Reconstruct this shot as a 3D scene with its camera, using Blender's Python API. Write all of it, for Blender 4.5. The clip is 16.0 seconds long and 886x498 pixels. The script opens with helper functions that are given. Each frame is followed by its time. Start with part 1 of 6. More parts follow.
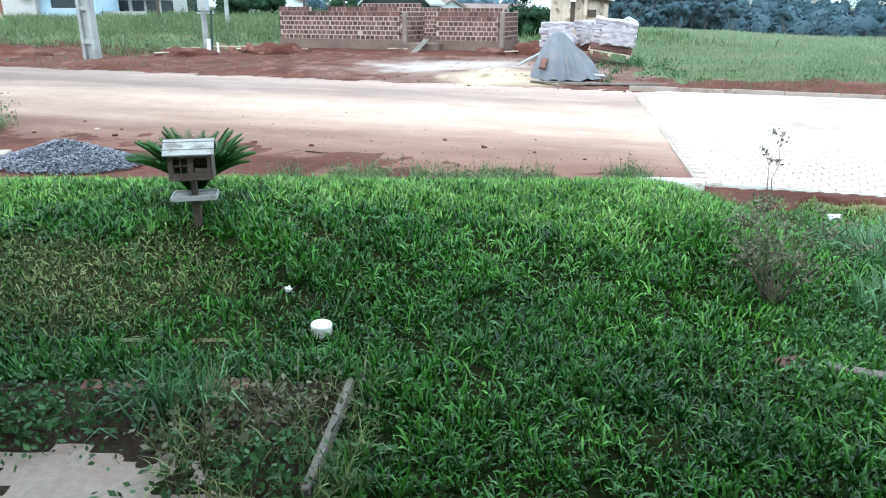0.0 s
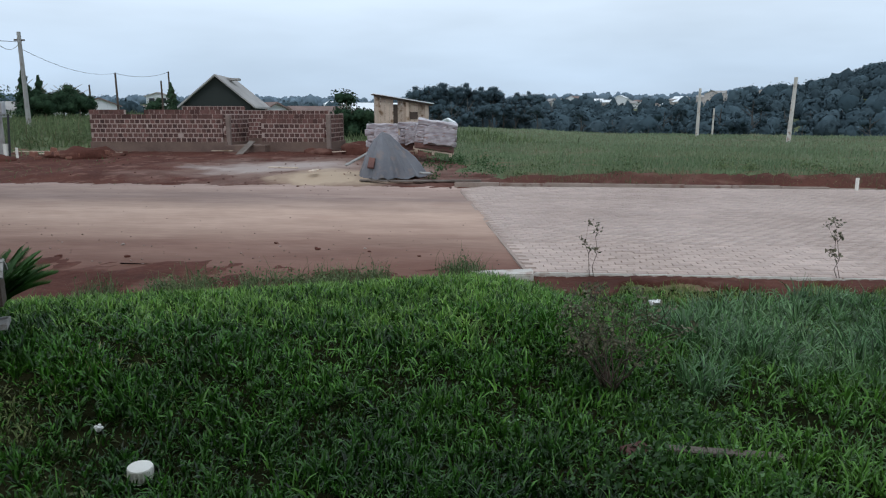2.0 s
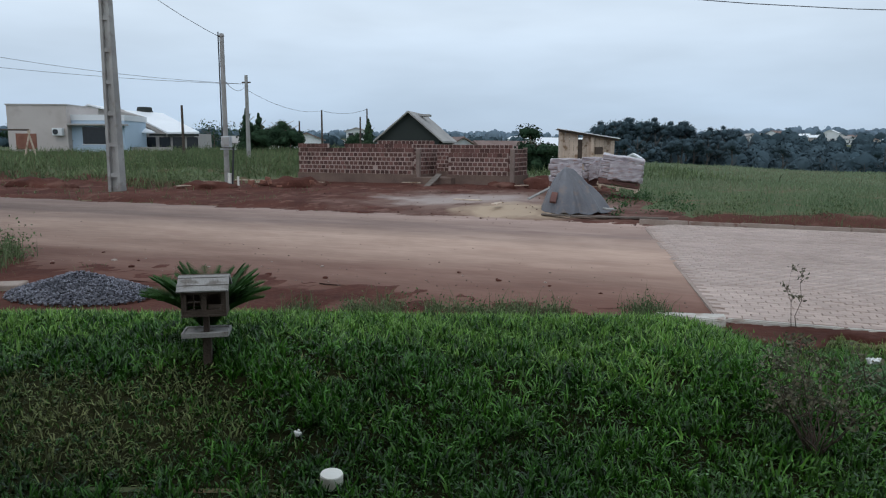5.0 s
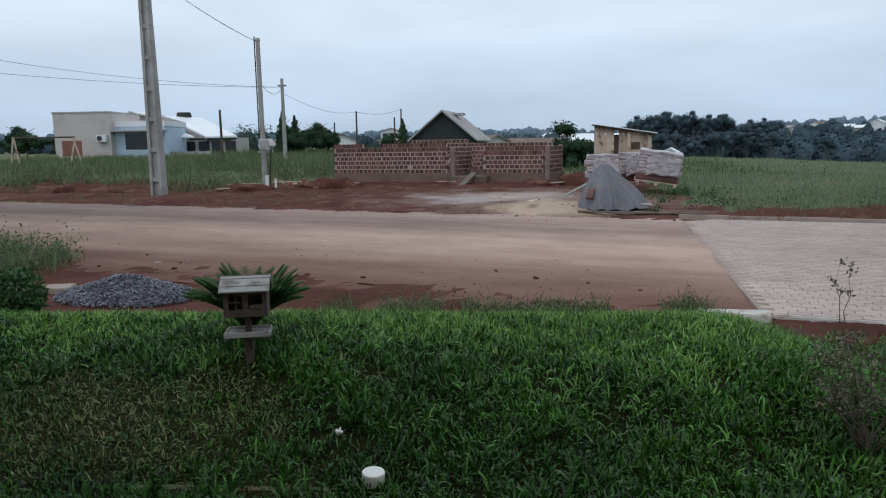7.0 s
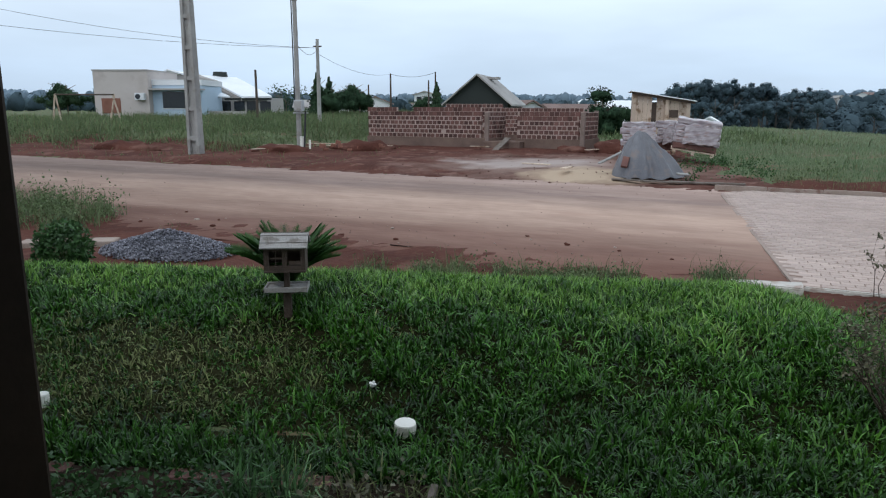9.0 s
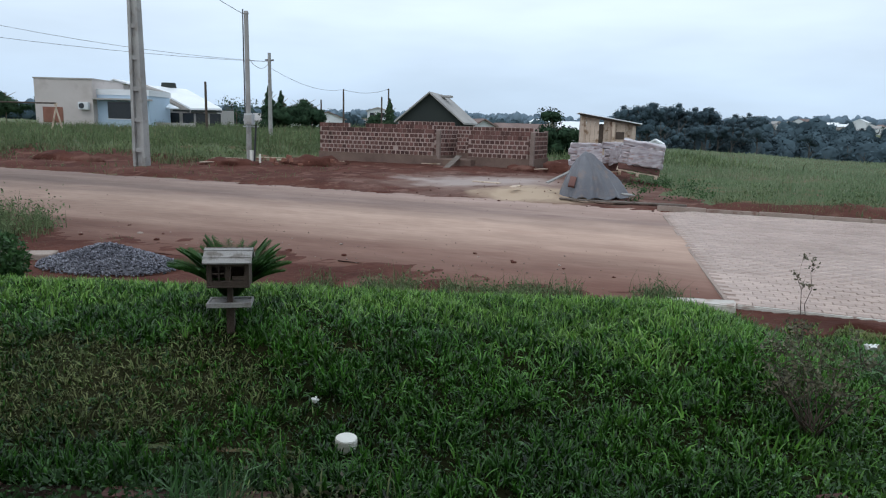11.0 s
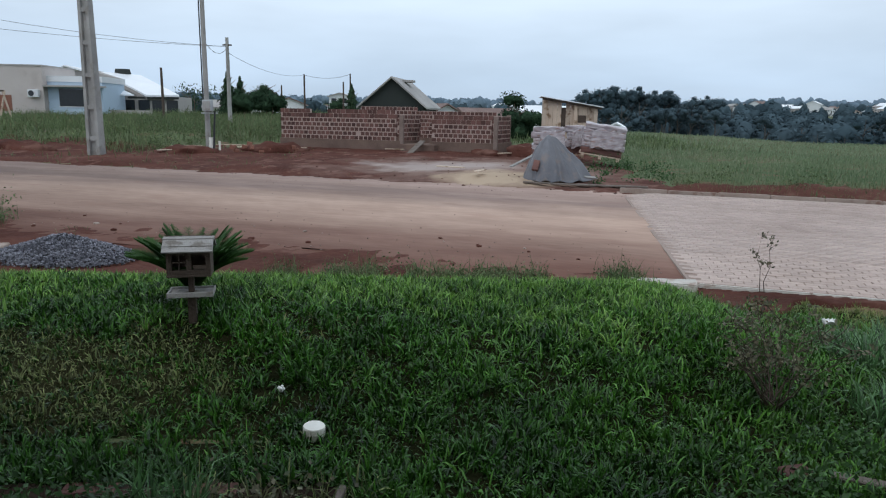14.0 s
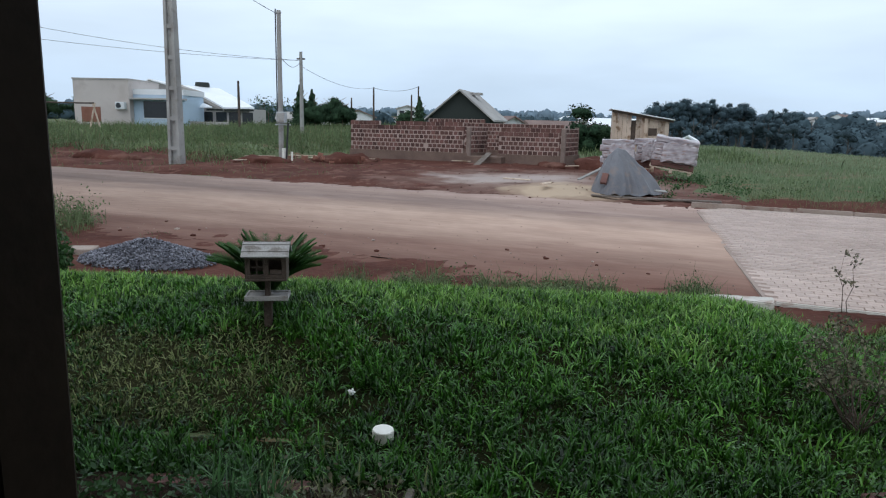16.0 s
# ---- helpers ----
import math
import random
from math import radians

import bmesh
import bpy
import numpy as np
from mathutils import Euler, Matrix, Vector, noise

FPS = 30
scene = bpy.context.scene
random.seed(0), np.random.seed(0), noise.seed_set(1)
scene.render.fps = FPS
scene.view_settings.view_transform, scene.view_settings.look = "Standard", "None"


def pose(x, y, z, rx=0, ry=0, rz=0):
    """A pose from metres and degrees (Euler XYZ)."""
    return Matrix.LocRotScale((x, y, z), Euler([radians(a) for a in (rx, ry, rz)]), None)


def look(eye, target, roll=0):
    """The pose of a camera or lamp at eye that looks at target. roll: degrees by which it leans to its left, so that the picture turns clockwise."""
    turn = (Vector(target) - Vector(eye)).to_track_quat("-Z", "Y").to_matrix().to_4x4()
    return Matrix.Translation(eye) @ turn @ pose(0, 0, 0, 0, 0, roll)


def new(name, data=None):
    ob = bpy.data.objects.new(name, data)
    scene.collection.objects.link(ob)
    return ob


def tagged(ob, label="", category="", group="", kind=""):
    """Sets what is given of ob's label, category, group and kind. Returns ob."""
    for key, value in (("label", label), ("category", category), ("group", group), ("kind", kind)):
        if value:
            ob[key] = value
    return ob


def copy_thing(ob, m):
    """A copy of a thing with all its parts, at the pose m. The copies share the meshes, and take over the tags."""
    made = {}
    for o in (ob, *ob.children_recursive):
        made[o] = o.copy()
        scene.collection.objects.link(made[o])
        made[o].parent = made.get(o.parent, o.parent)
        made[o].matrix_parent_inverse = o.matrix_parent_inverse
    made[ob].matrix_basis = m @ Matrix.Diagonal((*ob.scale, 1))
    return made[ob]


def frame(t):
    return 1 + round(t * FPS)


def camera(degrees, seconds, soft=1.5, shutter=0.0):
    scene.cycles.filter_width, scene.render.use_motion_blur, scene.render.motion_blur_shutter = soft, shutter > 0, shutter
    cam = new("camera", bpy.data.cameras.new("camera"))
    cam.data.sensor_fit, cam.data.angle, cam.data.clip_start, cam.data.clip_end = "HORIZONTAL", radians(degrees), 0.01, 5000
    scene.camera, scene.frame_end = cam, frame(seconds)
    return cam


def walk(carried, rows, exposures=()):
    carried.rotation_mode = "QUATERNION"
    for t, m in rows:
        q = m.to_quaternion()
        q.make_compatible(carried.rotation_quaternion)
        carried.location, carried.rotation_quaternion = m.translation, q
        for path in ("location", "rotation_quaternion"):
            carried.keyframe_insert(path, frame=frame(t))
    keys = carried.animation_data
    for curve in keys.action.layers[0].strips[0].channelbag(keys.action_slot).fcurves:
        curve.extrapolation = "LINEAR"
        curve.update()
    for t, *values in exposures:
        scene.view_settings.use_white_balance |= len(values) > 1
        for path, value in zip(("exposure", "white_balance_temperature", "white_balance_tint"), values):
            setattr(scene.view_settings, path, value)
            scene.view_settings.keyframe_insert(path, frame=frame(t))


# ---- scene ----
cam = camera(65.7, 16.0, 1.15)
PATH = [
    (0, (0.144, -0.924, 1.619), (0.15, 0.965, 0.963), 0.2),
    (0.5, (0.167, -0.835, 1.637), (0.454, 1.064, 1.082), -0.1),
    (1, (0.151, -0.824, 1.647), (0.615, 1.081, 1.251), 0.7),
    (1.5, (0.166, -0.771, 1.643), (0.648, 1.125, 1.225), 0.4),
    (2, (0.153, -0.775, 1.646), (0.633, 1.127, 1.256), 0.0),
    (2.5, (0.15, -0.809, 1.653), (0.548, 1.121, 1.311), 0.6),
    (3, (0.148, -0.783, 1.648), (0.53, 1.149, 1.294), 0.3),
    (3.5, (0.127, -0.78, 1.654), (0.409, 1.17, 1.306), 0.2),
    (4, (0.114, -0.788, 1.653), (0.268, 1.175, 1.303), 0.6),
    (4.5, (0.098, -0.797, 1.659), (0.143, 1.177, 1.344), 0.9),
    (4.7, (0.1, -0.805, 1.656), (0.094, 1.172, 1.353), 0.5),
    (6.8, (0.074, -0.792, 1.633), (0.006, 1.187, 1.352), -0.1),
    (7, (0.085, -0.798, 1.646), (-0.044, 1.176, 1.348), -0.9),
    (7.5, (0.088, -0.824, 1.643), (-0.003, 1.143, 1.294), 0.4),
    (8, (0.069, -0.879, 1.646), (-0.118, 1.075, 1.259), -0.4),
    (8.5, (0.067, -0.862, 1.647), (-0.149, 1.087, 1.252), -0.1),
    (8.7, (0.068, -0.875, 1.641), (-0.151, 1.073, 1.244), 0.1),
    (10.8, (0.115, -0.943, 1.663), (-0.038, 1.018, 1.296), 1.5),
    (11, (0.125, -0.959, 1.659), (0.047, 1.009, 1.311), 1.5),
    (11.5, (0.146, -0.947, 1.646), (0.254, 1.015, 1.272), 1.6),
    (12, (0.134, -0.935, 1.646), (0.215, 1.027, 1.268), 0.8),
    (12.5, (0.128, -0.941, 1.648), (0.175, 1.029, 1.311), 1.4),
    (13, (0.126, -0.944, 1.644), (0.14, 1.022, 1.276), 1.9),
    (13.5, (0.119, -0.956, 1.644), (0.132, 1.008, 1.267), 1.7),
    (14, (0.123, -0.932, 1.645), (0.147, 1.03, 1.258), 1.0),
    (14.5, (0.126, -0.932, 1.641), (0.142, 1.028, 1.243), 1.2),
    (15, (0.136, -0.931, 1.642), (0.185, 1.024, 1.223), 1.8),
    (15.5, (0.121, -0.936, 1.639), (0.134, 1.022, 1.23), 1.8),
    (16, (0.087, -0.975, 1.637), (-0.075, 0.986, 1.281), 1.2),
]
walk(cam, [(t, look(eye, target, roll)) for t, eye, target, roll in PATH],
     [(0.0, 1.7, 5950, -1), (0.3, 1.62, 5950, -1), (0.5, 1.48, 5950, -1), (0.8, 0.88, 6200, 4.6), (1.0, 0.6, 6350, 7), (1.3, 0.28, 6480, 9.5), (1.6, 0.1, 6500, 10), (2.0, 0.0, 6500, 10), (3.0, -0.1, 6500, 10), (4.0, -0.15, 6500, 10), (4.7, -0.16, 6500, 10), (6.8, -0.12, 6500, 10), (7.0, -0.12, 6500, 10), (7.5, -0.3, 6500, 10), (8.0, -0.08, 6500, 10), (8.5, 0.11, 6500, 10), (8.7, 0.12, 6500, 10), (10.8, 0.16, 6500, 10), (11.0, 0.14, 6500, 10), (11.5, -0.03, 6500, 10), (13.0, -0.03, 6500, 10), (14.5, 0.03, 6500, 10), (15.0, 0.05, 6500, 10), (15.5, 0.17, 6500, 10), (16.0, 0.15, 6500, 10)])

# ---- light ----
world = bpy.data.worlds.new("world")
scene.world = world
world.use_nodes = True
wn, wl = world.node_tree.nodes, world.node_tree.links
wn.clear()
w_out, w_bg = wn.new("ShaderNodeOutputWorld"), wn.new("ShaderNodeBackground")
w_sky, w_mix, w_ramp = wn.new("ShaderNodeTexSky"), wn.new("ShaderNodeMix"), wn.new("ShaderNodeValToRGB")
w_co, w_sep, w_map, w_noise = wn.new("ShaderNodeTexCoord"), wn.new("ShaderNodeSeparateXYZ"), wn.new("ShaderNodeMapping"), wn.new("ShaderNodeTexNoise")
w_cloud, w_mul = wn.new("ShaderNodeMapRange"), wn.new("ShaderNodeMix")
w_sky.sky_type, w_sky.sun_disc, w_sky.sun_elevation, w_sky.sun_rotation = "NISHITA", False, radians(38), radians(200)
w_mix.data_type = w_mul.data_type = "RGBA"
w_mul.blend_type = "MULTIPLY"
# overcast: pale blue grey, a little darker towards the horizon
for i, (p, c) in enumerate(((0.0, (0.48, 0.615, 0.78)), (0.05, (0.58, 0.735, 0.93)), (0.17, (0.78, 0.92, 1.075)), (0.45, (0.82, 0.96, 1.10)), (1.0, (0.78, 0.90, 1.03)))):
    e = w_ramp.color_ramp.elements[i] if i < 2 else w_ramp.color_ramp.elements.new(p)
    e.position, e.color = p, (*c, 1)
w_map.inputs["Scale"].default_value = (1.6, 1.6, 7.0)
w_noise.inputs["Scale"].default_value, w_noise.inputs["Detail"].default_value = 1.6, 4
w_cloud.inputs["From Min"].default_value, w_cloud.inputs["From Max"].default_value = 0.3, 0.7
w_cloud.inputs["To Min"].default_value, w_cloud.inputs["To Max"].default_value = 0.87, 1.08
w_mix.inputs["Factor"].default_value = 0.94
w_mul.inputs["Factor"].default_value = 1.0
w_bg.inputs["Strength"].default_value = 1.0
w_gain = wn.new("ShaderNodeMix")
w_gain.data_type, w_gain.blend_type = "RGBA", "MULTIPLY"
w_gain.inputs["Factor"].default_value, w_gain.inputs["B"].default_value = 1.0, (0.1, 0.1, 0.1, 1)
wl.new(w_co.outputs["Generated"], w_sep.inputs[0])
wl.new(w_sep.outputs["Z"], w_ramp.inputs[0])
wl.new(w_co.outputs["Generated"], w_map.inputs["Vector"])
wl.new(w_map.outputs[0], w_noise.inputs["Vector"])
wl.new(w_noise.outputs["Fac"], w_cloud.inputs["Value"])
wl.new(w_ramp.outputs[0], w_mul.inputs["A"])
wl.new(w_cloud.outputs[0], w_mul.inputs["B"])
wl.new(w_sky.outputs[0], w_gain.inputs["A"])
wl.new(w_gain.outputs["Result"], w_mix.inputs["A"])
wl.new(w_mul.outputs["Result"], w_mix.inputs["B"])
wl.new(w_mix.outputs["Result"], w_bg.inputs["Color"])
wl.new(w_bg.outputs[0], w_out.inputs[0])
sun = new("sun", bpy.data.lights.new("sun", "SUN"))
sun.data.energy, sun.data.angle, sun.data.color = 0.5, radians(25), (1.0, 0.97, 0.93)
sun.matrix_world = look((0, 0, 50), (12, 30, 0))


# ---- materials ----
def mat(name, c1, c2, scale=3.0, rough=0.85, metal=0.0, bump=0.3, fine=60.0, c3=None, vary=0.0, island=False, stretch=None, angle=0.0, leaf=0.0, spec=0.3):
    """Two colours mixed by coarse and fine noise at world size; c3: sparse stains; vary: lightness by piece; leaf: light through it."""
    m = bpy.data.materials.new(name)
    m.use_nodes = True
    n, l = m.node_tree.nodes, m.node_tree.links
    b = n["Principled BSDF"]
    b.inputs["Roughness"].default_value, b.inputs["Metallic"].default_value = rough, metal
    b.inputs["Specular IOR Level"].default_value = spec
    geo = n.new("ShaderNodeNewGeometry")
    co = geo.outputs["Position"]
    if stretch:
        mp = n.new("ShaderNodeMapping")
        mp.vector_type = "TEXTURE"
        mp.inputs["Scale"].default_value = stretch
        mp.inputs["Rotation"].default_value = (0, 0, radians(angle))
        l.new(co, mp.inputs["Vector"])
        co = mp.outputs[0]
    na, nb = n.new("ShaderNodeTexNoise"), n.new("ShaderNodeTexNoise")
    for k, s, d in ((na, scale, 5), (nb, fine, 3)):
        k.inputs["Scale"].default_value, k.inputs["Detail"].default_value = s, d
        l.new(co, k.inputs["Vector"])
    add = n.new("ShaderNodeMath")
    add.operation = "MULTIPLY_ADD"
    l.new(nb.outputs["Fac"], add.inputs[0])
    add.inputs[1].default_value = 0.5
    l.new(na.outputs["Fac"], add.inputs[2])
    mr = n.new("ShaderNodeMapRange")
    mr.inputs["From Min"].default_value, mr.inputs["From Max"].default_value = 0.5, 1.0
    l.new(add.outputs[0], mr.inputs["Value"])
    mx = n.new("ShaderNodeMix")
    mx.data_type = "RGBA"
    mx.inputs["A"].default_value, mx.inputs["B"].default_value = (*c1, 1), (*c2, 1)
    l.new(mr.outputs[0], mx.inputs["Factor"])
    col = mx.outputs["Result"]
    if c3:
        nc, rc, m3 = n.new("ShaderNodeTexNoise"), n.new("ShaderNodeMapRange"), n.new("ShaderNodeMix")
        nc.inputs["Scale"].default_value, nc.inputs["Detail"].default_value = scale * 2.3, 6
        l.new(co, nc.inputs["Vector"])
        rc.inputs["From Min"].default_value, rc.inputs["From Max"].default_value = 0.55, 0.68
        l.new(nc.outputs["Fac"], rc.inputs["Value"])
        m3.data_type = "RGBA"
        l.new(rc.outputs[0], m3.inputs["Factor"])
        l.new(col, m3.inputs["A"])
        m3.inputs["B"].default_value = (*c3, 1)
        col = m3.outputs["Result"]
    if vary:
        rnd = geo.outputs["Random Per Island"] if island else n.new("ShaderNodeObjectInfo").outputs["Random"]
        rv, hv = n.new("ShaderNodeMapRange"), n.new("ShaderNodeHueSaturation")
        rv.inputs["To Min"].default_value, rv.inputs["To Max"].default_value = 1 - vary, 1 + vary
        l.new(rnd, rv.inputs["Value"])
        l.new(rv.outputs[0], hv.inputs["Value"])
        l.new(col, hv.inputs["Color"])
        col = hv.outputs[0]
    l.new(col, b.inputs["Base Color"])
    if bump:
        bp = n.new("ShaderNodeBump")
        bp.inputs["Strength"].default_value, bp.inputs["Distance"].default_value = bump, 0.02
        l.new(nb.outputs["Fac"], bp.inputs["Height"])
        l.new(bp.outputs[0], b.inputs["Normal"])
    if leaf:
        tr, ms = n.new("ShaderNodeBsdfTranslucent"), n.new("ShaderNodeMixShader")
        l.new(col, tr.inputs["Color"])
        ms.inputs["Fac"].default_value = leaf
        l.new(b.outputs[0], ms.inputs[1])
        l.new(tr.outputs[0], ms.inputs[2])
        l.new(ms.outputs[0], n["Material Output"].inputs["Surface"])
    return m


ROAD_ANGLE = -19.0
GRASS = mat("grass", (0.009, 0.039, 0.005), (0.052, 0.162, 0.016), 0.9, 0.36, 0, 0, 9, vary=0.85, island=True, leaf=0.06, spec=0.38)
# lit, yellower copy of grass; the crest's extra skylight is in the colour
GRASS_CREST_LIT = mat("grass_crest_lit", (0.105, 0.235, 0.036), (0.22, 0.38, 0.085), 0.9, 0.42, 0, 0, 9, vary=0.5, island=True, leaf=0.28, spec=0.5)
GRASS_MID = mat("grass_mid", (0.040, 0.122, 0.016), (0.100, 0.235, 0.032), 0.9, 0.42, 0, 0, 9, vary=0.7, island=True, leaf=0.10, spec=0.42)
GRASS_BLUE = mat("grass_blue", (0.046, 0.124, 0.042), (0.165, 0.285, 0.118), 0.9, 0.42, 0, 0, 9, vary=0.7, island=True, leaf=0.25, spec=0.5)
GRASS_DRY = mat("grass_dry", (0.060, 0.112, 0.030), (0.25, 0.255, 0.115), 1.8, 0.7, 0, 0, 14, vary=0.7, island=True, leaf=0.15)
GRASS_PALE = mat("grass_pale", (0.095, 0.155, 0.04), (0.23, 0.26, 0.095), 1.5, 0.6, 0, 0, 9, vary=0.5, island=True, leaf=0.25)
WEED = mat("weed", (0.075, 0.115, 0.05), (0.17, 0.215, 0.10), 0.3, 0.7, 0, 0, 2, vary=0.45, island=True, leaf=0.25)
WEED_DRY = mat("weed_dry", (0.13, 0.13, 0.07), (0.20, 0.18, 0.10), 0.3, 0.8, 0, 0, 2, vary=0.35, island=True, leaf=0.2)
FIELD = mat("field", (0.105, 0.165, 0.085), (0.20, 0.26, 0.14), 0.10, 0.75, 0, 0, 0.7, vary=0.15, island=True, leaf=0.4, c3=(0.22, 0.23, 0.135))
# paler copy of field; the lighter look of distant grass is in its colour
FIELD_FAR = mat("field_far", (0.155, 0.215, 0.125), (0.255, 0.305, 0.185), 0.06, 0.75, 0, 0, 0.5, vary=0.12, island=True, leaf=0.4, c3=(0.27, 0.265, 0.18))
LEAF_DARK = mat("leaf_dark", (0.02, 0.05, 0.028), (0.05, 0.085, 0.045), 0.2, 0.85, 0, 0, 1.0, vary=0.45, island=True, leaf=0.15, spec=0.1)
# far foliage: bluish base colours with the distance haze mixed in
LEAF_FAR_HAZED = mat("leaf_far_hazed", (0.042, 0.068, 0.082), (0.080, 0.116, 0.135), 0.03, 0.95, 0, 0, 0.3, vary=0.3, island=True, leaf=0.05, spec=0.03)
LEAF_RIDGE_HAZED = mat("leaf_ridge_hazed", (0.13, 0.18, 0.225), (0.18, 0.24, 0.29), 0.01, 0.95, 0, 0, 0.1, vary=0.2, island=True, spec=0.02)
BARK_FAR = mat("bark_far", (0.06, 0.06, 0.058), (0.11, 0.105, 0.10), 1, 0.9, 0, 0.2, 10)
LEAF_SHRUB = mat("leaf_shrub", (0.03, 0.075, 0.025), (0.06, 0.13, 0.04), 3, 0.5, 0, 0, 30, vary=0.4, island=True, leaf=0.2)
LEAF_RED = mat("leaf_red", (0.070, 0.092, 0.046), (0.20, 0.165, 0.115), 14, 0.6, 0, 0, 40, vary=0.5, island=True, leaf=0.2)
PALM = mat("palm", (0.025, 0.075, 0.018), (0.055, 0.13, 0.03), 3, 0.65, 0, 0, 30, vary=0.3, island=True, leaf=0.2)
BARK = mat("bark", (0.09, 0.065, 0.05), (0.17, 0.13, 0.10), 4, 0.9, 0, 0.6, 40)
STEM = mat("stem", (0.055, 0.042, 0.034), (0.12, 0.085, 0.065), 9, 0.8, 0, 0.3, 80)
GROUND = mat("ground", (0.095, 0.105, 0.05), (0.10, 0.145, 0.06), 0.5, 0.95, 0, 0.6, 12, c3=(0.20, 0.10, 0.065))
SOIL = mat("red_soil", (0.062, 0.023, 0.017), (0.130, 0.052, 0.038), 0.7, 0.95, 0, 0.8, 14, c3=(0.16, 0.08, 0.062), spec=0.1)
SITE = mat("site_soil", (0.062, 0.023, 0.017), (0.130, 0.052, 0.038), 0.9, 0.95, 0, 0.8, 14, c3=(0.18, 0.095, 0.075), spec=0.1)
SAND = mat("sand", (0.34, 0.25, 0.17), (0.46, 0.35, 0.25), 1.2, 0.95, 0, 0.6, 20, c3=(0.36, 0.24, 0.18))
ROAD = mat("road_dirt", (0.70, 0.635, 0.615), (1.0, 0.945, 0.925), 1.1, 0.95, 0, 0.5, 9, c3=(0.78, 0.70, 0.68), stretch=(2.6, 1.0, 1.0), angle=ROAD_ANGLE, spec=0.15)
BED = mat("paver_bed", (0.30, 0.23, 0.195), (0.42, 0.33, 0.29), 2, 0.95, 0, 0.3, 50)
PAVER = mat("paver", (0.43, 0.33, 0.285), (0.57, 0.45, 0.40), 0.6, 0.85, 0, 0.3, 60, vary=0.10)
PAVER_FAR = mat("paver_joined", (0.43, 0.33, 0.285), (0.57, 0.45, 0.40), 0.6, 0.85, 0, 0.3, 60, vary=0.10, island=True)
KERB = mat("kerb_concrete", (0.50, 0.46, 0.42), (0.66, 0.62, 0.57), 2, 0.9, 0, 0.4, 60, c3=(0.36, 0.26, 0.21))
CONCRETE = mat("concrete", (0.27, 0.26, 0.25), (0.42, 0.41, 0.39), 1.5, 0.85, 0, 0.3, 50, c3=(0.26, 0.24, 0.22))
KERB_OLD = mat("kerb_old", (0.26, 0.20, 0.165), (0.40, 0.325, 0.28), 2, 0.9, 0, 0.5, 40, c3=(0.20, 0.12, 0.095))
PIER = mat("rough_pier", (0.17, 0.125, 0.105), (0.29, 0.22, 0.19), 3, 0.95, 0, 0.6, 30)
CONCRETE_DARK = mat("concrete_dark", (0.13, 0.085, 0.07), (0.22, 0.15, 0.12), 1.5, 0.9, 0, 0.4, 30)
BRICK = mat("brick", (0.098, 0.050, 0.044), (0.175, 0.088, 0.074), 2.5, 0.9, 0, 0.5, 40, vary=0.4)
BRICK_JOINED = mat("brick_joined", (0.098, 0.050, 0.044), (0.175, 0.088, 0.074), 2.5, 0.9, 0, 0.5, 40, vary=0.4, island=True)
MORTAR = mat("mortar", (0.36, 0.27, 0.235), (0.50, 0.39, 0.345), 3, 0.95, 0, 0.5, 40)
WOOD_GREY = mat("wood_grey", (0.24, 0.23, 0.22), (0.40, 0.385, 0.37), 5, 0.85, 0, 0.4, 90, c3=(0.20, 0.18, 0.16))
WOOD_BROWN = mat("wood_brown", (0.06, 0.045, 0.036), (0.115, 0.085, 0.068), 5, 0.85, 0, 0.4, 90)
WOOD_PALE = mat("wood_pale", (0.46, 0.35, 0.27), (0.64, 0.52, 0.42), 2, 0.85, 0, 0.3, 50, c3=(0.25, 0.16, 0.10), vary=0.18)
WOOD_OLD = mat("wood_old", (0.12, 0.095, 0.08), (0.22, 0.185, 0.16), 5, 0.9, 0, 0.5, 70)
WOOD_FRAME = mat("wood_frame", (0.022, 0.014, 0.009), (0.038, 0.024, 0.015), 6, 0.7, 0, 0.05, 80, spec=0.15)
PVC = mat("white_pvc", (0.76, 0.73, 0.66), (0.84, 0.82, 0.76), 8, 0.4, 0, 0.05, 60)
FLOWER = mat("white_petal", (0.78, 0.78, 0.76), (0.86, 0.86, 0.84), 20, 0.6, 0, 0, 60)
GRAVEL = mat("gravel", (0.11, 0.11, 0.135), (0.27, 0.27, 0.305), 8, 0.9, 0, 0.3, 80, vary=0.6, island=True)
TARP = mat("tarp", (0.115, 0.115, 0.13), (0.185, 0.185, 0.20), 2, 0.55, 0, 0.2, 40, c3=(0.21, 0.175, 0.165))
WRAP = mat("plastic_wrap", (0.27, 0.22, 0.235), (0.55, 0.50, 0.52), 5, 0.32, 0, 0.6, 14, c3=(0.30, 0.19, 0.17), spec=0.5, stretch=(2.2, 2.2, 0.6))
ROOF_WHITE = mat("white_sheet_roof", (0.82, 0.84, 0.87), (0.90, 0.92, 0.94), 0.5, 0.35, 0, 0.1, 6, spec=0.6)
ROOF_GREY = mat("fibre_cement_roof", (0.30, 0.28, 0.27), (0.42, 0.40, 0.38), 0.8, 0.85, 0, 0.3, 6)
ROOF_RED = mat("clay_roof", (0.17, 0.115, 0.10), (0.26, 0.185, 0.165), 0.8, 0.85, 0, 0.3, 6)
WALL_BEIGE = mat("beige_plaster", (0.50, 0.44, 0.41), (0.58, 0.52, 0.49), 0.4, 0.9, 0, 0.15, 20, c3=(0.47, 0.41, 0.38))
WALL_BLUE = mat("blue_plaster", (0.42, 0.53, 0.64), (0.50, 0.61, 0.71), 0.4, 0.9, 0, 0.15, 20)
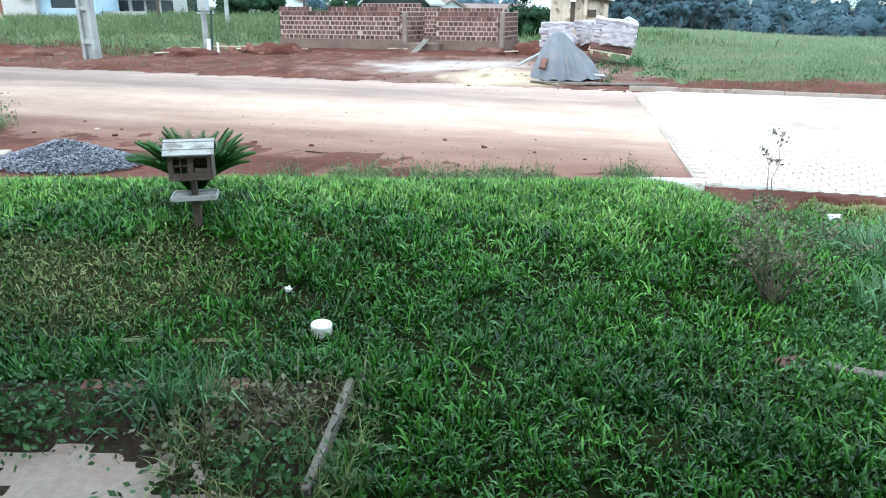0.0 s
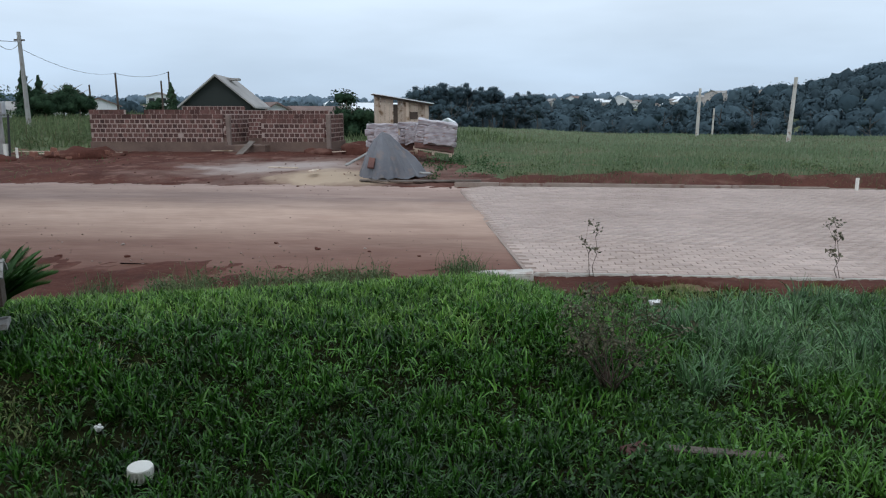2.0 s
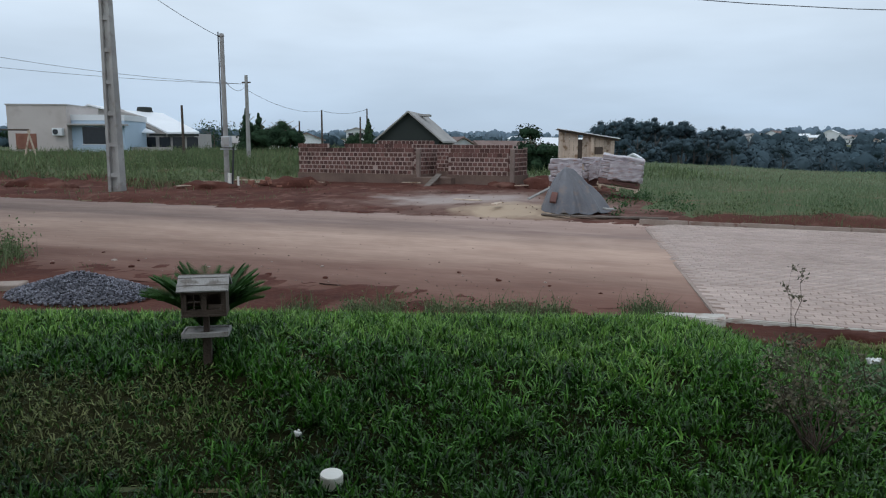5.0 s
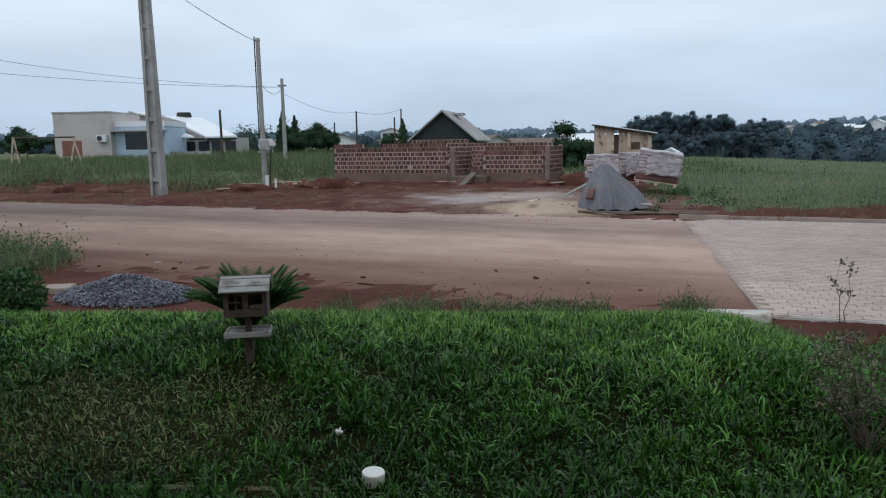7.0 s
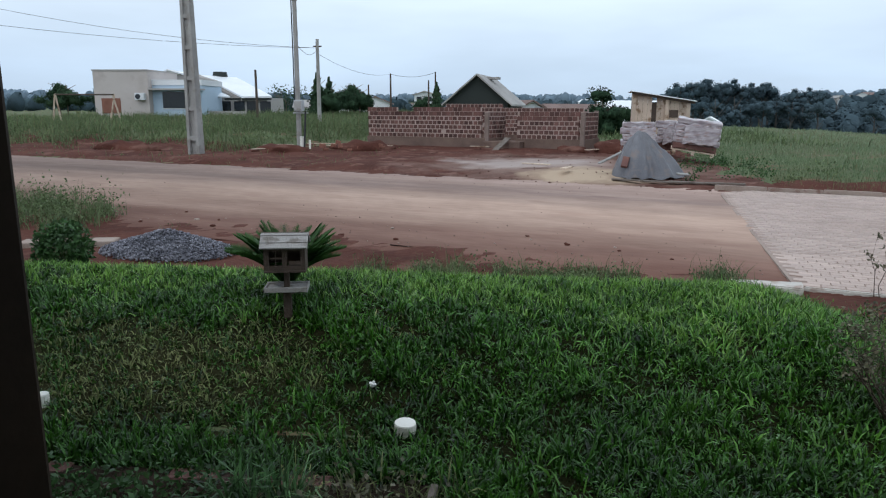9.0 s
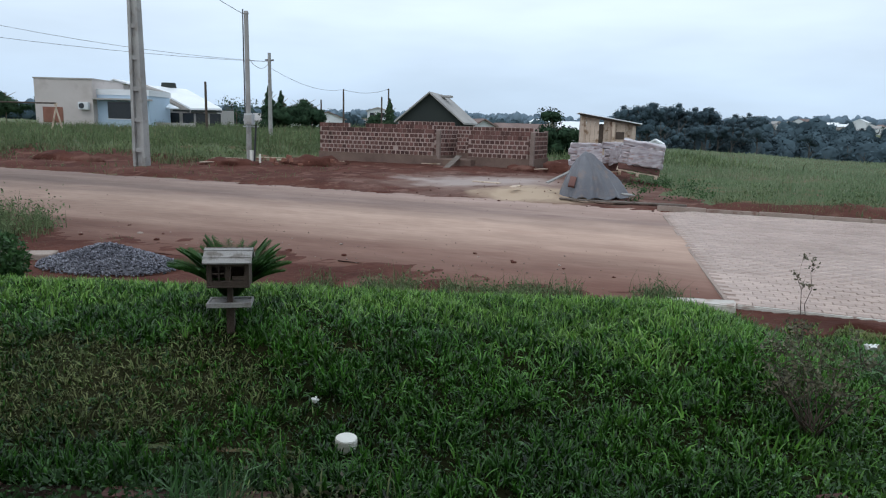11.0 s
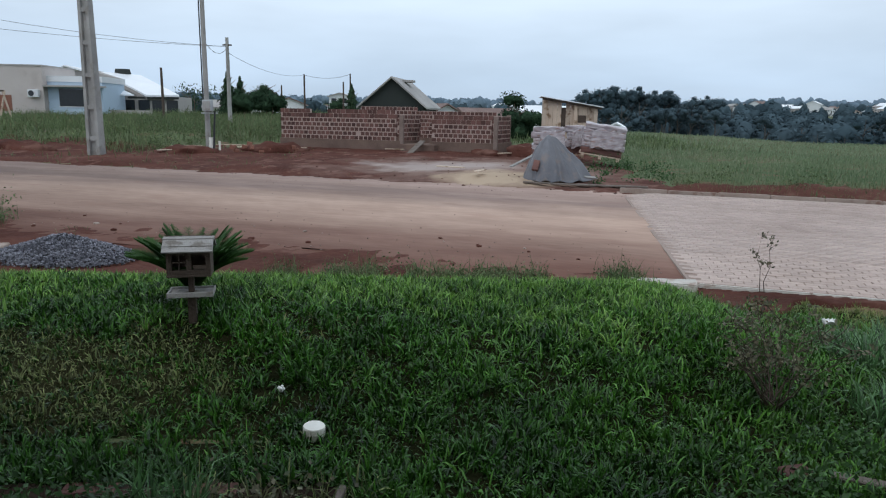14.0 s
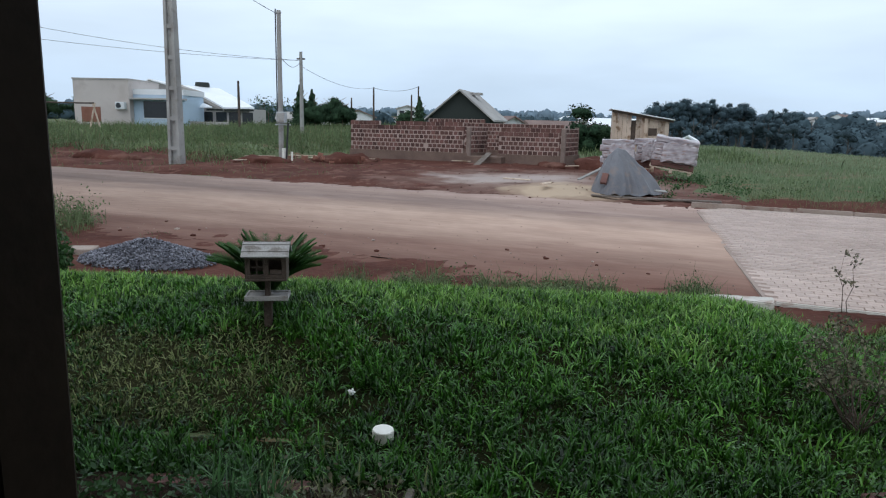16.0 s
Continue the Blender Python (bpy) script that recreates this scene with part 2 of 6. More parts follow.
WALL_GREY = mat("grey_plaster", (0.36, 0.33, 0.31), (0.46, 0.43, 0.41), 0.4, 0.9, 0, 0.15, 20)
WALL_WHITE = mat("white_plaster", (0.66, 0.67, 0.68), (0.76, 0.77, 0.78), 0.4, 0.9, 0, 0.1, 20)
WALL_DARK = mat("dark_green_board", (0.022, 0.027, 0.025), (0.034, 0.040, 0.037), 0.6, 0.8, 0, 0.2, 15)
GLASS = mat("dark_glass", (0.015, 0.018, 0.022), (0.03, 0.033, 0.038), 0.5, 0.12, 0, 0, 5, spec=0.5)
METAL = mat("grey_metal", (0.42, 0.43, 0.44), (0.52, 0.53, 0.54), 6, 0.45, 0.6, 0.05, 60)
CABLE = mat("cable", (0.03, 0.03, 0.035), (0.05, 0.05, 0.055), 6, 0.6, 0, 0, 30)
ORANGE = mat("orange_brick", (0.20, 0.085, 0.06), (0.31, 0.145, 0.105), 1, 0.9, 0, 0.2, 20)
PLASTER_IN = mat("inner_plaster", (0.50, 0.46, 0.40), (0.58, 0.54, 0.48), 1, 0.9, 0, 0.1, 40)
STONE_PATH = mat("path_concrete", (0.22, 0.165, 0.135), (0.38, 0.30, 0.255), 2.2, 0.9, 0, 0.4, 30, c3=(0.30, 0.21, 0.17))


def band_across(m):
    """Bands of differently worn dirt along the road: compacted grey, tan wheel tracks, red earth at the near side."""
    n, l = m.node_tree.nodes, m.node_tree.links
    geo, mp, sp, nz, ad, rp, mu = (n.new("ShaderNode" + k) for k in ("NewGeometry", "Mapping", "SeparateXYZ", "TexNoise", "Math", "ValToRGB", "Mix"))
    mp.vector_type = "TEXTURE"
    mp.inputs["Location"].default_value, mp.inputs["Rotation"].default_value, mp.inputs["Scale"].default_value = (2.12, 5.8, 0), (0, 0, radians(ROAD_ANGLE)), (8.3, 8.3, 8.3)
    l.new(geo.outputs["Position"], mp.inputs["Vector"])
    l.new(mp.outputs[0], sp.inputs[0])
    st = n.new("ShaderNodeMapping")
    st.inputs["Scale"].default_value = (0.25, 1.0, 1.0)
    l.new(mp.outputs[0], st.inputs["Vector"])
    nz.inputs["Scale"].default_value, nz.inputs["Detail"].default_value = 9.0, 6
    l.new(st.outputs[0], nz.inputs["Vector"])
    ad.operation = "MULTIPLY_ADD"
    l.new(nz.outputs["Fac"], ad.inputs[0])
    ad.inputs[1].default_value = 0.34
    l.new(sp.outputs["Y"], ad.inputs[2])
    bands = ((0.14, (0.19, 0.098, 0.075)), (0.30, (0.28, 0.175, 0.14)), (0.42, (0.43, 0.305, 0.245)), (0.62, (0.60, 0.45, 0.365)), (0.76, (0.47, 0.355, 0.295)), (0.89, (0.33, 0.25, 0.22)), (1.0, (0.44, 0.335, 0.29)), (1.12, (0.50, 0.385, 0.335)))
    for i, (p, c) in enumerate(bands):
        e = rp.color_ramp.elements[i] if i < 2 else rp.color_ramp.elements.new(min(p / 1.2, 1))
        e.position, e.color = min(p / 1.2, 1), (*c, 1)
    sc = n.new("ShaderNodeMath")
    sc.operation = "DIVIDE"
    sc.inputs[1].default_value = 1.2
    l.new(ad.outputs[0], sc.inputs[0])
    l.new(sc.outputs[0], rp.inputs[0])
    mu.data_type, mu.blend_type = "RGBA", "MULTIPLY"
    mu.inputs["Factor"].default_value = 1.0
    b = n["Principled BSDF"]
    l.new(b.inputs["Base Color"].links[0].from_socket, mu.inputs["A"])
    l.new(rp.outputs[0], mu.inputs["B"])
    # colour multiplied darker further along the unpaved road
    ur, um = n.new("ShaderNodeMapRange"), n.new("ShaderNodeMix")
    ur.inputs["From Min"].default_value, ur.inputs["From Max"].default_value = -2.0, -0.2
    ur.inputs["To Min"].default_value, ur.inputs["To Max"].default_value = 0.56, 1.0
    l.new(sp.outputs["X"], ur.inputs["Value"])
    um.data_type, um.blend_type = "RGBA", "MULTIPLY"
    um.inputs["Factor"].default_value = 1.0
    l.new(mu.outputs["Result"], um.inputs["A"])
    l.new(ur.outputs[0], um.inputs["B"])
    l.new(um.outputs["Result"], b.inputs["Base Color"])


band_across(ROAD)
# thatch under the lawn, coloured near black for the shaded gaps between blades
THATCH_SHADED = mat("lawn_thatch_shaded", (0.007, 0.010, 0.004), (0.022, 0.022, 0.010), 3, 0.95, 0, 0.6, 40, spec=0.0)
BED_SOIL = mat("bed_soil", (0.022, 0.015, 0.011), (0.055, 0.038, 0.028), 4, 0.95, 0, 0.8, 50, spec=0.05)


def worn_patch(m, x, y, rx, ry, colour, most=0.9, grain=0.5):
    """A stain of another colour with a ragged, soft outline round a place on the ground."""
    n, l = m.node_tree.nodes, m.node_tree.links
    geo, mp, ln, nz, ad, mr, mx = (n.new("ShaderNode" + k) for k in ("NewGeometry", "Mapping", "VectorMath", "TexNoise", "Math", "MapRange", "Mix"))
    mp.vector_type = "TEXTURE"
    mp.inputs["Location"].default_value, mp.inputs["Rotation"].default_value, mp.inputs["Scale"].default_value = (x, y, 0), (0, 0, radians(ROAD_ANGLE)), (rx, ry, 50)
    ln.operation = "LENGTH"
    nz.inputs["Scale"].default_value, nz.inputs["Detail"].default_value = grain, 8
    ad.operation = "MULTIPLY_ADD"
    ad.inputs[1].default_value = 1.6
    mr.inputs["From Min"].default_value, mr.inputs["From Max"].default_value = 1.95, 1.25
    mr.inputs["To Min"].default_value, mr.inputs["To Max"].default_value = 0.0, most
    mx.data_type = "RGBA"
    mx.inputs["B"].default_value = (*colour, 1)
    b = n["Principled BSDF"]
    l.new(geo.outputs["Position"], mp.inputs["Vector"])
    l.new(mp.outputs[0], ln.inputs[0])
    l.new(geo.outputs["Position"], nz.inputs["Vector"])
    l.new(nz.outputs["Fac"], ad.inputs[0])
    l.new(ln.outputs["Value"], ad.inputs[2])
    l.new(ad.outputs[0], mr.inputs["Value"])
    l.new(mr.outputs[0], mx.inputs["Factor"])
    l.new(b.inputs["Base Color"].links[0].from_socket, mx.inputs["A"])
    l.new(mx.outputs["Result"], b.inputs["Base Color"])


worn_patch(SITE, 1.6, 18.2, 4.4, 3.6, (0.27, 0.185, 0.155), 0.8, 0.8)      # trodden dust
worn_patch(SITE, 0.2, 19.2, 2.4, 1.7, (0.44, 0.37, 0.34), 0.75, 1.3)        # cement
worn_patch(SITE, 1.6, 15.8, 1.7, 1.5, (0.48, 0.365, 0.265), 0.95, 1.3)      # building sand
worn_patch(THATCH_SHADED, -2.3, 2.8, 1.7, 0.6, (0.05, 0.048, 0.024), 0.5, 4.0)    # dead grass


# ---- building helpers ----
def bm_box(sx, sy, sz, m=None, bevel=0.0, bm=None):
    """A box with its base's middle at the origin of m."""
    bm = bm or bmesh.new()
    r = bmesh.ops.create_cube(bm, size=1.0)["verts"]
    bmesh.ops.scale(bm, vec=(sx, sy, sz), verts=r)
    bmesh.ops.translate(bm, vec=(0, 0, sz / 2), verts=r)
    if bevel:
        es = list({e for v in r for e in v.link_edges})
        new_v = bmesh.ops.bevel(bm, geom=es, offset=bevel, segments=1, affect="EDGES")["verts"]
        r = list(set(new_v) | {v for v in r if v.is_valid})
    if m is not None:
        bmesh.ops.transform(bm, matrix=m, verts=r)
    return bm


def bm_cyl(r1, r2, h, seg=12, m=None, bm=None):
    bm = bm or bmesh.new()
    r = bmesh.ops.create_cone(bm, cap_ends=True, segments=seg, radius1=r1, radius2=r2, depth=h)["verts"]
    bmesh.ops.translate(bm, vec=(0, 0, h / 2), verts=r)
    if m is not None:
        bmesh.ops.transform(bm, matrix=m, verts=r)
    return bm


def bm_poly(pts, thick, axis=(0, 0, -1)):
    """A flat polygon given thickness along axis."""
    bm = bmesh.new()
    f = bm.faces.new([bm.verts.new(p) for p in pts])
    g = bmesh.ops.extrude_face_region(bm, geom=[f])["geom"]
    bmesh.ops.translate(bm, vec=Vector(axis) * thick, verts=[v for v in g if isinstance(v, bmesh.types.BMVert)])
    bmesh.ops.recalc_face_normals(bm, faces=bm.faces)
    return bm


def mesh_of(name, bm, material, smooth=False):
    me = bpy.data.meshes.new(name)
    bm.to_mesh(me)
    bm.free()
    me.materials.append(material)
    if smooth:
        me.shade_smooth()
    return me


def part(name, bm, material, parent, label="", smooth=False):
    ob = new(name, mesh_of(name, bm, material, smooth))
    ob.parent = parent
    return tagged(ob, label)


def thing(name, m, label, category, group="", kind=""):
    ob = new(name)
    ob.empty_display_size = 0.1
    ob.matrix_basis = m
    return tagged(ob, label, category, group, kind)


def solid(name, bm, material, label, category, m=None, group="", kind="", smooth=False):
    ob = new(name, mesh_of(name, bm, material, smooth))
    if m is not None:
        ob.matrix_basis = m
    return tagged(ob, label, category, group, kind)


def raw_mesh(name, verts, faces_n, material):
    """A mesh from arrays: verts (n,3) and a list of index arrays of shape (m,k)."""
    me = bpy.data.meshes.new(name)
    me.vertices.add(len(verts))
    me.vertices.foreach_set("co", np.asarray(verts, dtype=np.float32).ravel())
    loops = np.concatenate([f.ravel() for f in faces_n]).astype(np.int32)
    sizes = np.concatenate([np.full(len(f), f.shape[1]) for f in faces_n]).astype(np.int32)
    me.loops.add(len(loops))
    me.loops.foreach_set("vertex_index", loops)
    me.polygons.add(len(sizes))
    me.polygons.foreach_set("loop_start", np.concatenate([[0], np.cumsum(sizes)[:-1]]).astype(np.int32))
    me.update(calc_edges=True)
    me.validate()
    me.materials.append(material)
    return me


def blades(name, xs, ys, zs, lengths, widths, lean, material, rng):
    """Bent tapering grass blades, five corners each."""
    n = len(xs)
    a, b = rng.uniform(0, 2 * np.pi, n), rng.uniform(0, 2 * np.pi, n)
    tilt = np.abs(rng.normal(0, lean, n)) + 0.08
    base = np.stack([xs, ys, zs - 0.01], 1)
    side = np.stack([np.cos(a), np.sin(a), np.zeros(n)], 1) * (widths / 2)[:, None]
    way = np.stack([np.cos(b), np.sin(b), np.zeros(n)], 1)
    l = lengths[:, None]
    up = np.array([0, 0, 1.0])
    mid = base + way * (l * 0.5 * np.sin(tilt * 0.6)[:, None]) + up * (l * 0.55 * np.cos(tilt * 0.6)[:, None])
    tip = mid + way * (l * 0.5 * np.sin(np.minimum(tilt * 1.9, 2.2))[:, None]) + up * (l * 0.5 * np.cos(np.minimum(tilt * 1.9, 2.2))[:, None])
    v = np.stack([base - side, base + side, mid + side * 0.85, mid - side * 0.85, tip], 1).reshape(-1, 3)
    i = np.arange(n)[:, None] * 5
    return raw_mesh(name, v, [i + np.array([[0, 1, 2, 3]]), i + np.array([[3, 2, 4]])], material)


def tufts(name, cx, cy, per, spread, l0, l1, w0, w1, lean, material, rng, tall=None):
    """Grass in tufts: blades start near each tuft's middle and arch outwards."""
    n = len(cx) * per
    a = rng.uniform(0, 2 * np.pi, n)
    r = np.abs(rng.normal(0, spread, n))
    x, y = np.repeat(cx, per) + r * np.cos(a), np.repeat(cy, per) + r * np.sin(a)
    b = a + rng.normal(0, 0.7, n)
    tilt = 0.12 + np.abs(rng.normal(0, lean, n)) + 2.0 * r
    ln = rng.uniform(l0, l1, n) * (np.repeat(tall, per) if tall is not None else 1.0)
    w = rng.uniform(w0, w1, n)
    base = np.stack([x, y, height(x, y) - 0.01], 1)
    sa = b + np.pi / 2 + rng.normal(0, 0.5, n)
    side = np.stack([np.cos(sa), np.sin(sa), rng.normal(0, 0.3, n)], 1) * (w / 2)[:, None]
    way, up, l = np.stack([np.cos(b), np.sin(b), np.zeros(n)], 1), np.array([0, 0, 1.0]), ln[:, None]
    pts, p = [base], base
    for k, f in enumerate((0.55, 1.2, 2.0)):
        t = np.minimum(tilt * f, 2.0)[:, None]
        p = p + l / 3 * (way * np.sin(t) + up * np.cos(t))
        pts.append(p)
    v = np.stack([pts[0] - side * 0.7, pts[0] + side * 0.7, pts[1] + side, pts[1] - side, pts[2] + side * 0.8, pts[2] - side * 0.8, pts[3]], 1).reshape(-1, 3)
    i = np.arange(n)[:, None] * 7
    return raw_mesh(name, v, [i + np.array([[0, 1, 2, 3]]), i + np.array([[3, 2, 4, 5]]), i + np.array([[5, 4, 6]])], material)


def leaves(centres, size, rng, squash=1.0, out=None):
    """Loose leaf quads: vertices and faces; out: the way that the leaves roughly face."""
    n = len(centres)
    d = rng.normal(size=(n, 3))
    if out is not None:
        out = out / np.linalg.norm(out, axis=1)[:, None]
        d = d - out * ((d * out).sum(1) * 0.65)[:, None]
    d /= np.linalg.norm(d, axis=1)[:, None]
    e = np.cross(d, rng.normal(size=(n, 3)) if out is None else out + rng.normal(size=(n, 3)) * 0.35)
    e /= np.linalg.norm(e, axis=1)[:, None] + 1e-9
    s = (size * rng.uniform(0.6, 1.4, n))[:, None]
    d, e = d * s, e * s * 0.55
    d[:, 2] *= squash
    v = np.stack([centres - d, centres + e, centres + d, centres - e], 1).reshape(-1, 3)
    return v, np.arange(n)[:, None] * 4 + np.array([[0, 1, 2, 3]])


def smooth(a, b, x):
    t = np.clip((np.asarray(x, dtype=float) - a) / (b - a), 0, 1)
    return t * t * (3 - 2 * t)


# the road's own axes: u along it, v across it, from the tip of the near kerb
CA, SA = math.cos(radians(ROAD_ANGLE)), math.sin(radians(ROAD_ANGLE))
ROAD_O = (2.12, 5.8)
ROAD_WIDTH = 8.3


def uv(x, y):
    dx, dy = np.asarray(x) - ROAD_O[0], np.asarray(y) - ROAD_O[1]
    return dx * CA + dy * SA, -dx * SA + dy * CA


def xy(u, v):
    return ROAD_O[0] + u * CA - v * SA, ROAD_O[1] + u * SA + v * CA


def height(x, y):
    """The lie of the land."""
    x, y = np.asarray(x, dtype=float), np.asarray(y, dtype=float)
    u, v = uv(x, y)
    z = 0.25 * smooth(2.15, 3.7, y) * (1 - smooth(4.5, 5.5, y)) * (1 - smooth(1.7, 2.9, x)) * smooth(-9, -5, x)
    z = z + 0.05 * np.sin(x * 1.7 + 0.5) * np.sin(y * 1.3) * (1 - smooth(5, 6, y)) * smooth(2.0, 3.0, y)
    # beyond the road: a low bank, the building plot, the meadow behind
    z = z + smooth(ROAD_WIDTH + 0.1, ROAD_WIDTH + 1.2, v) * (0.10 + 0.06 * np.sin(u * 1.1) * (1 - smooth(12, 16, v)))
    z = z + 0.14 * smooth(9, 19, v) * (1 - smooth(0, 6, u))
    z = z + 0.5 * smooth(18, 50, v) * (1 - smooth(-22, -8, u))
    z = z + 0.45 * smooth(11.8, 17.0, v) * (1 - smooth(-20, -15.5, u)) * (1 - smooth(40, 60, v))
    z = z + 0.14 * smooth(ROAD_WIDTH, ROAD_WIDTH + 1.6, v) * smooth(1.0, 4.0, u)
    # the valley and the hills behind it
    d, a = np.hypot(x, y), np.degrees(np.arctan2(x, np.maximum(y, 1e-3)))
    far = smooth(62, 135, d) * smooth(4, 14, a)
    z = z - 0.55 * smooth(22, 52, d) * smooth(15, 30, a) - 6.0 * far
    z = z + (9 + 3 * smooth(24, 32, a) + 2 * np.sin(a * 0.55)) * smooth(170, 560, d) * smooth(4, 20, a)
    z = z + 20.0 * smooth(130, 330, d) * smooth(34, 50, a)
    z = z + 16.0 * smooth(480, 1350, d)
    z = np.where(y < -3, 0.0 * z, z)
    return z


# ---- ground, road, pavement ----
def axis_steps(lo, hi, fine_lo, fine_hi, step, grow):
    a = list(np.arange(fine_lo, fine_hi + step / 2, step))
    s, p = step, a[-1]
    while p < hi:
        s *= grow
        p += s
        a.append(min(p, hi))
    s, p = step, a[0]
    left = []
    while p > lo:
        s *= grow
        p -= s
        left.append(max(p, lo))
    return np.array(left[::-1] + a)


def sheet(name, gx, gy, z, keep, material):
    """A grid sheet; keep says which cells stay."""
    nx, ny = len(gx), len(gy)
    X, Y = np.meshgrid(gx, gy, indexing="ij")
    v = np.stack([X, Y, z(X, Y)], -1).reshape(-1, 3)
    i = (np.arange(nx - 1)[:, None] * ny + np.arange(ny - 1)[None, :]).ravel()
    f = np.stack([i, i + ny, i + ny + 1, i + 1], 1)
    if keep is not None:
        cx, cy = (X[:-1, :-1] + X[1:, 1:]) / 2, (Y[:-1, :-1] + Y[1:, 1:]) / 2
        f = f[keep(cx, cy).ravel()]
    me = raw_mesh(name, v, [f], material)
    bm = bmesh.new()
    bm.from_mesh(me)
    bmesh.ops.delete(bm, geom=[q for q in bm.verts if not q.link_faces], context="VERTS")
    bm.to_mesh(me)
    bm.free()
    me.shade_smooth()
    return new(name, me)


def wobble(x, y, s, seed=0.0):
    """Cheap smooth noise for ragged outlines, about -1 to 1."""
    return (np.sin(x * s + seed) * np.cos(y * s * 1.3 + seed * 2) + 0.6 * np.sin(x * s * 2.7 + y * s * 1.9 + seed) + 0.4 * np.sin(x * s * 5.1 - y * s * 4.3 + seed * 3)) / 1.6


ground = sheet("ground", axis_steps(-2600, 2600, -22, 22, 0.3, 1.14), axis_steps(-400, 2800, -3, 32, 0.3, 1.12), height, None, GROUND)
tagged(ground, "grassy ground reaching over a valley to distant hills", "ground", kind="structure")


def soil_patch(name, x0, x1, y0, y1, step, keep, material, label, lift=0.012, rough=0.03):
    ob = sheet(name, np.arange(x0, x1, step), np.arange(y0, y1, step),
               lambda x, y: height(x, y) + lift + rough * np.maximum(wobble(x, y, 2.3, 1.0), 0) + rough * 0.5 * wobble(x, y, 7.0, 3.0).clip(0, 1), keep, material)
    bm = bmesh.new()
    bm.from_mesh(ob.data)
    for q in bm.verts:
        if q.is_boundary:
            q.co.z = float(height(q.co.x, q.co.y)) - 0.05
    bm.to_mesh(ob.data)
    bm.free()
    return tagged(ob, label, "ground", kind="structure")


def in_site(x, y):
    u, v = uv(x, y)
    return (v > ROAD_WIDTH - 0.2) & (v < 24 + 1.5 * wobble(x, y, 0.5)) & (u > -17.0 + wobble(x, y, 0.9) + 0.12 * (v - 8)) & (u < 0.7 - 0.3 * (v - 8.3) + 0.4 * wobble(x, y, 1.1, 2.0)) & ((v > 8.3 + 0.5 * wobble(x, y, 1.3)) | (u > -12))


def in_bank(x, y):
    u, v = uv(x, y)
    return (v > ROAD_WIDTH + 0.1) & (v < ROAD_WIDTH + np.where(u < 0, 6.5, 1.75) + 0.6 * wobble(x, y, 0.8, 4.0)) & ((u > 0.2) | (u < -11))


def in_verge(x, y):
    u, v = uv(x, y)
    return (v < 0.45 + 0.2 * wobble(x, y, 1.1)) & (y > 5.25 + 0.18 * wobble(x, y, 2.1)) & (u < 0.1)


def in_kerbside(x, y):
    u, v = uv(x, y)
    return (v < 0.0) & (v > -0.12 - 0.30 + 0.40 * wobble(x, y, 1.7, 0.7) - 0.25 * np.exp(-((u - 1.2) / 0.7) ** 2) - 0.25 * (u > 3.5)) & (u > 0.55) & (u < 12)


soil_patch("site_soil", -20, 6, 12, 34, 0.2, in_site, SITE, "bare red earth of a building plot, dusty and strewn with sand", rough=0.04)
soil_patch("bank_soil", -40, 22, 4, 40, 0.25, in_bank, SOIL, "strip of red earth along the kerb", rough=0.06)
soil_patch("verge_soil", -16, 2.4, 4.9, 13, 0.12, in_verge, SOIL, "reddish earth verge between lawn and road", rough=0.03)
soil_patch("kerbside_soil", 2, 15, 1, 6, 0.045, in_kerbside, SOIL, "bare red earth behind the kerb", lift=0.036, rough=0.012)


def road_top(x, y):
    u, v = uv(x, y)
    return 0.02 + 0.03 * np.sin(np.clip(v / ROAD_WIDTH, 0, 1) * np.pi) + 0.008 * wobble(x * 0.6, y * 1.4, 2.0)


def boundary(v):
    """Where the paving begins."""
    return 0.58 - 0.152 * v + 0.55 * smooth(7.2, 8.3, v) ** 2


road_u, road_v = np.arange(-75, 1.2, 0.3), np.arange(-0.3, ROAD_WIDTH + 0.35, 0.15)
U, V = np.meshgrid(road_u, road_v, indexing="ij")
VV = V + np.where(V < 0.1, 0.25 * wobble(U, V, 1.2), 0) + np.where(V > ROAD_WIDTH - 0.1, 0.12 * wobble(U, V, 1.2, 2.0), 0)
UU = np.minimum(U, boundary(V) + 0.05)
RX, RY = xy(UU, VV)
i0 = (np.arange(len(road_u) - 1)[:, None] * len(road_v) + np.arange(len(road_v) - 1)[None, :]).ravel()
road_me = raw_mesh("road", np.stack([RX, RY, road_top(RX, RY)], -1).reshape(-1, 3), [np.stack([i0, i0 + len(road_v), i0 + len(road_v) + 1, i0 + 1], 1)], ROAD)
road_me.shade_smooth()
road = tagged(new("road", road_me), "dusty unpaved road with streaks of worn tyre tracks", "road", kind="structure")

# bed of the paving, then single pavers
PAVE_END = 15.0
bed = bmesh.new()
bed_f = bed.faces.new([bed.verts.new((*xy(a, b), 0.05)) for a, b in [(PAVE_END, 0), (PAVE_END, ROAD_WIDTH)] + [(float(boundary(q)) - 0.03, q) for q in np.concatenate([np.linspace(ROAD_WIDTH, 7.0, 9), [0.0]])]])
g = bmesh.ops.extrude_face_region(bed, geom=[bed_f])["geom"]
bmesh.ops.translate(bed, vec=(0, 0, -0.2), verts=[q for q in g if isinstance(q, bmesh.types.BMVert)])
bmesh.ops.recalc_face_normals(bed, faces=bed.faces)
pavement = solid("pavement", bed, BED, "street paved with pinkish grey concrete pavers", "pavement", kind="structure")


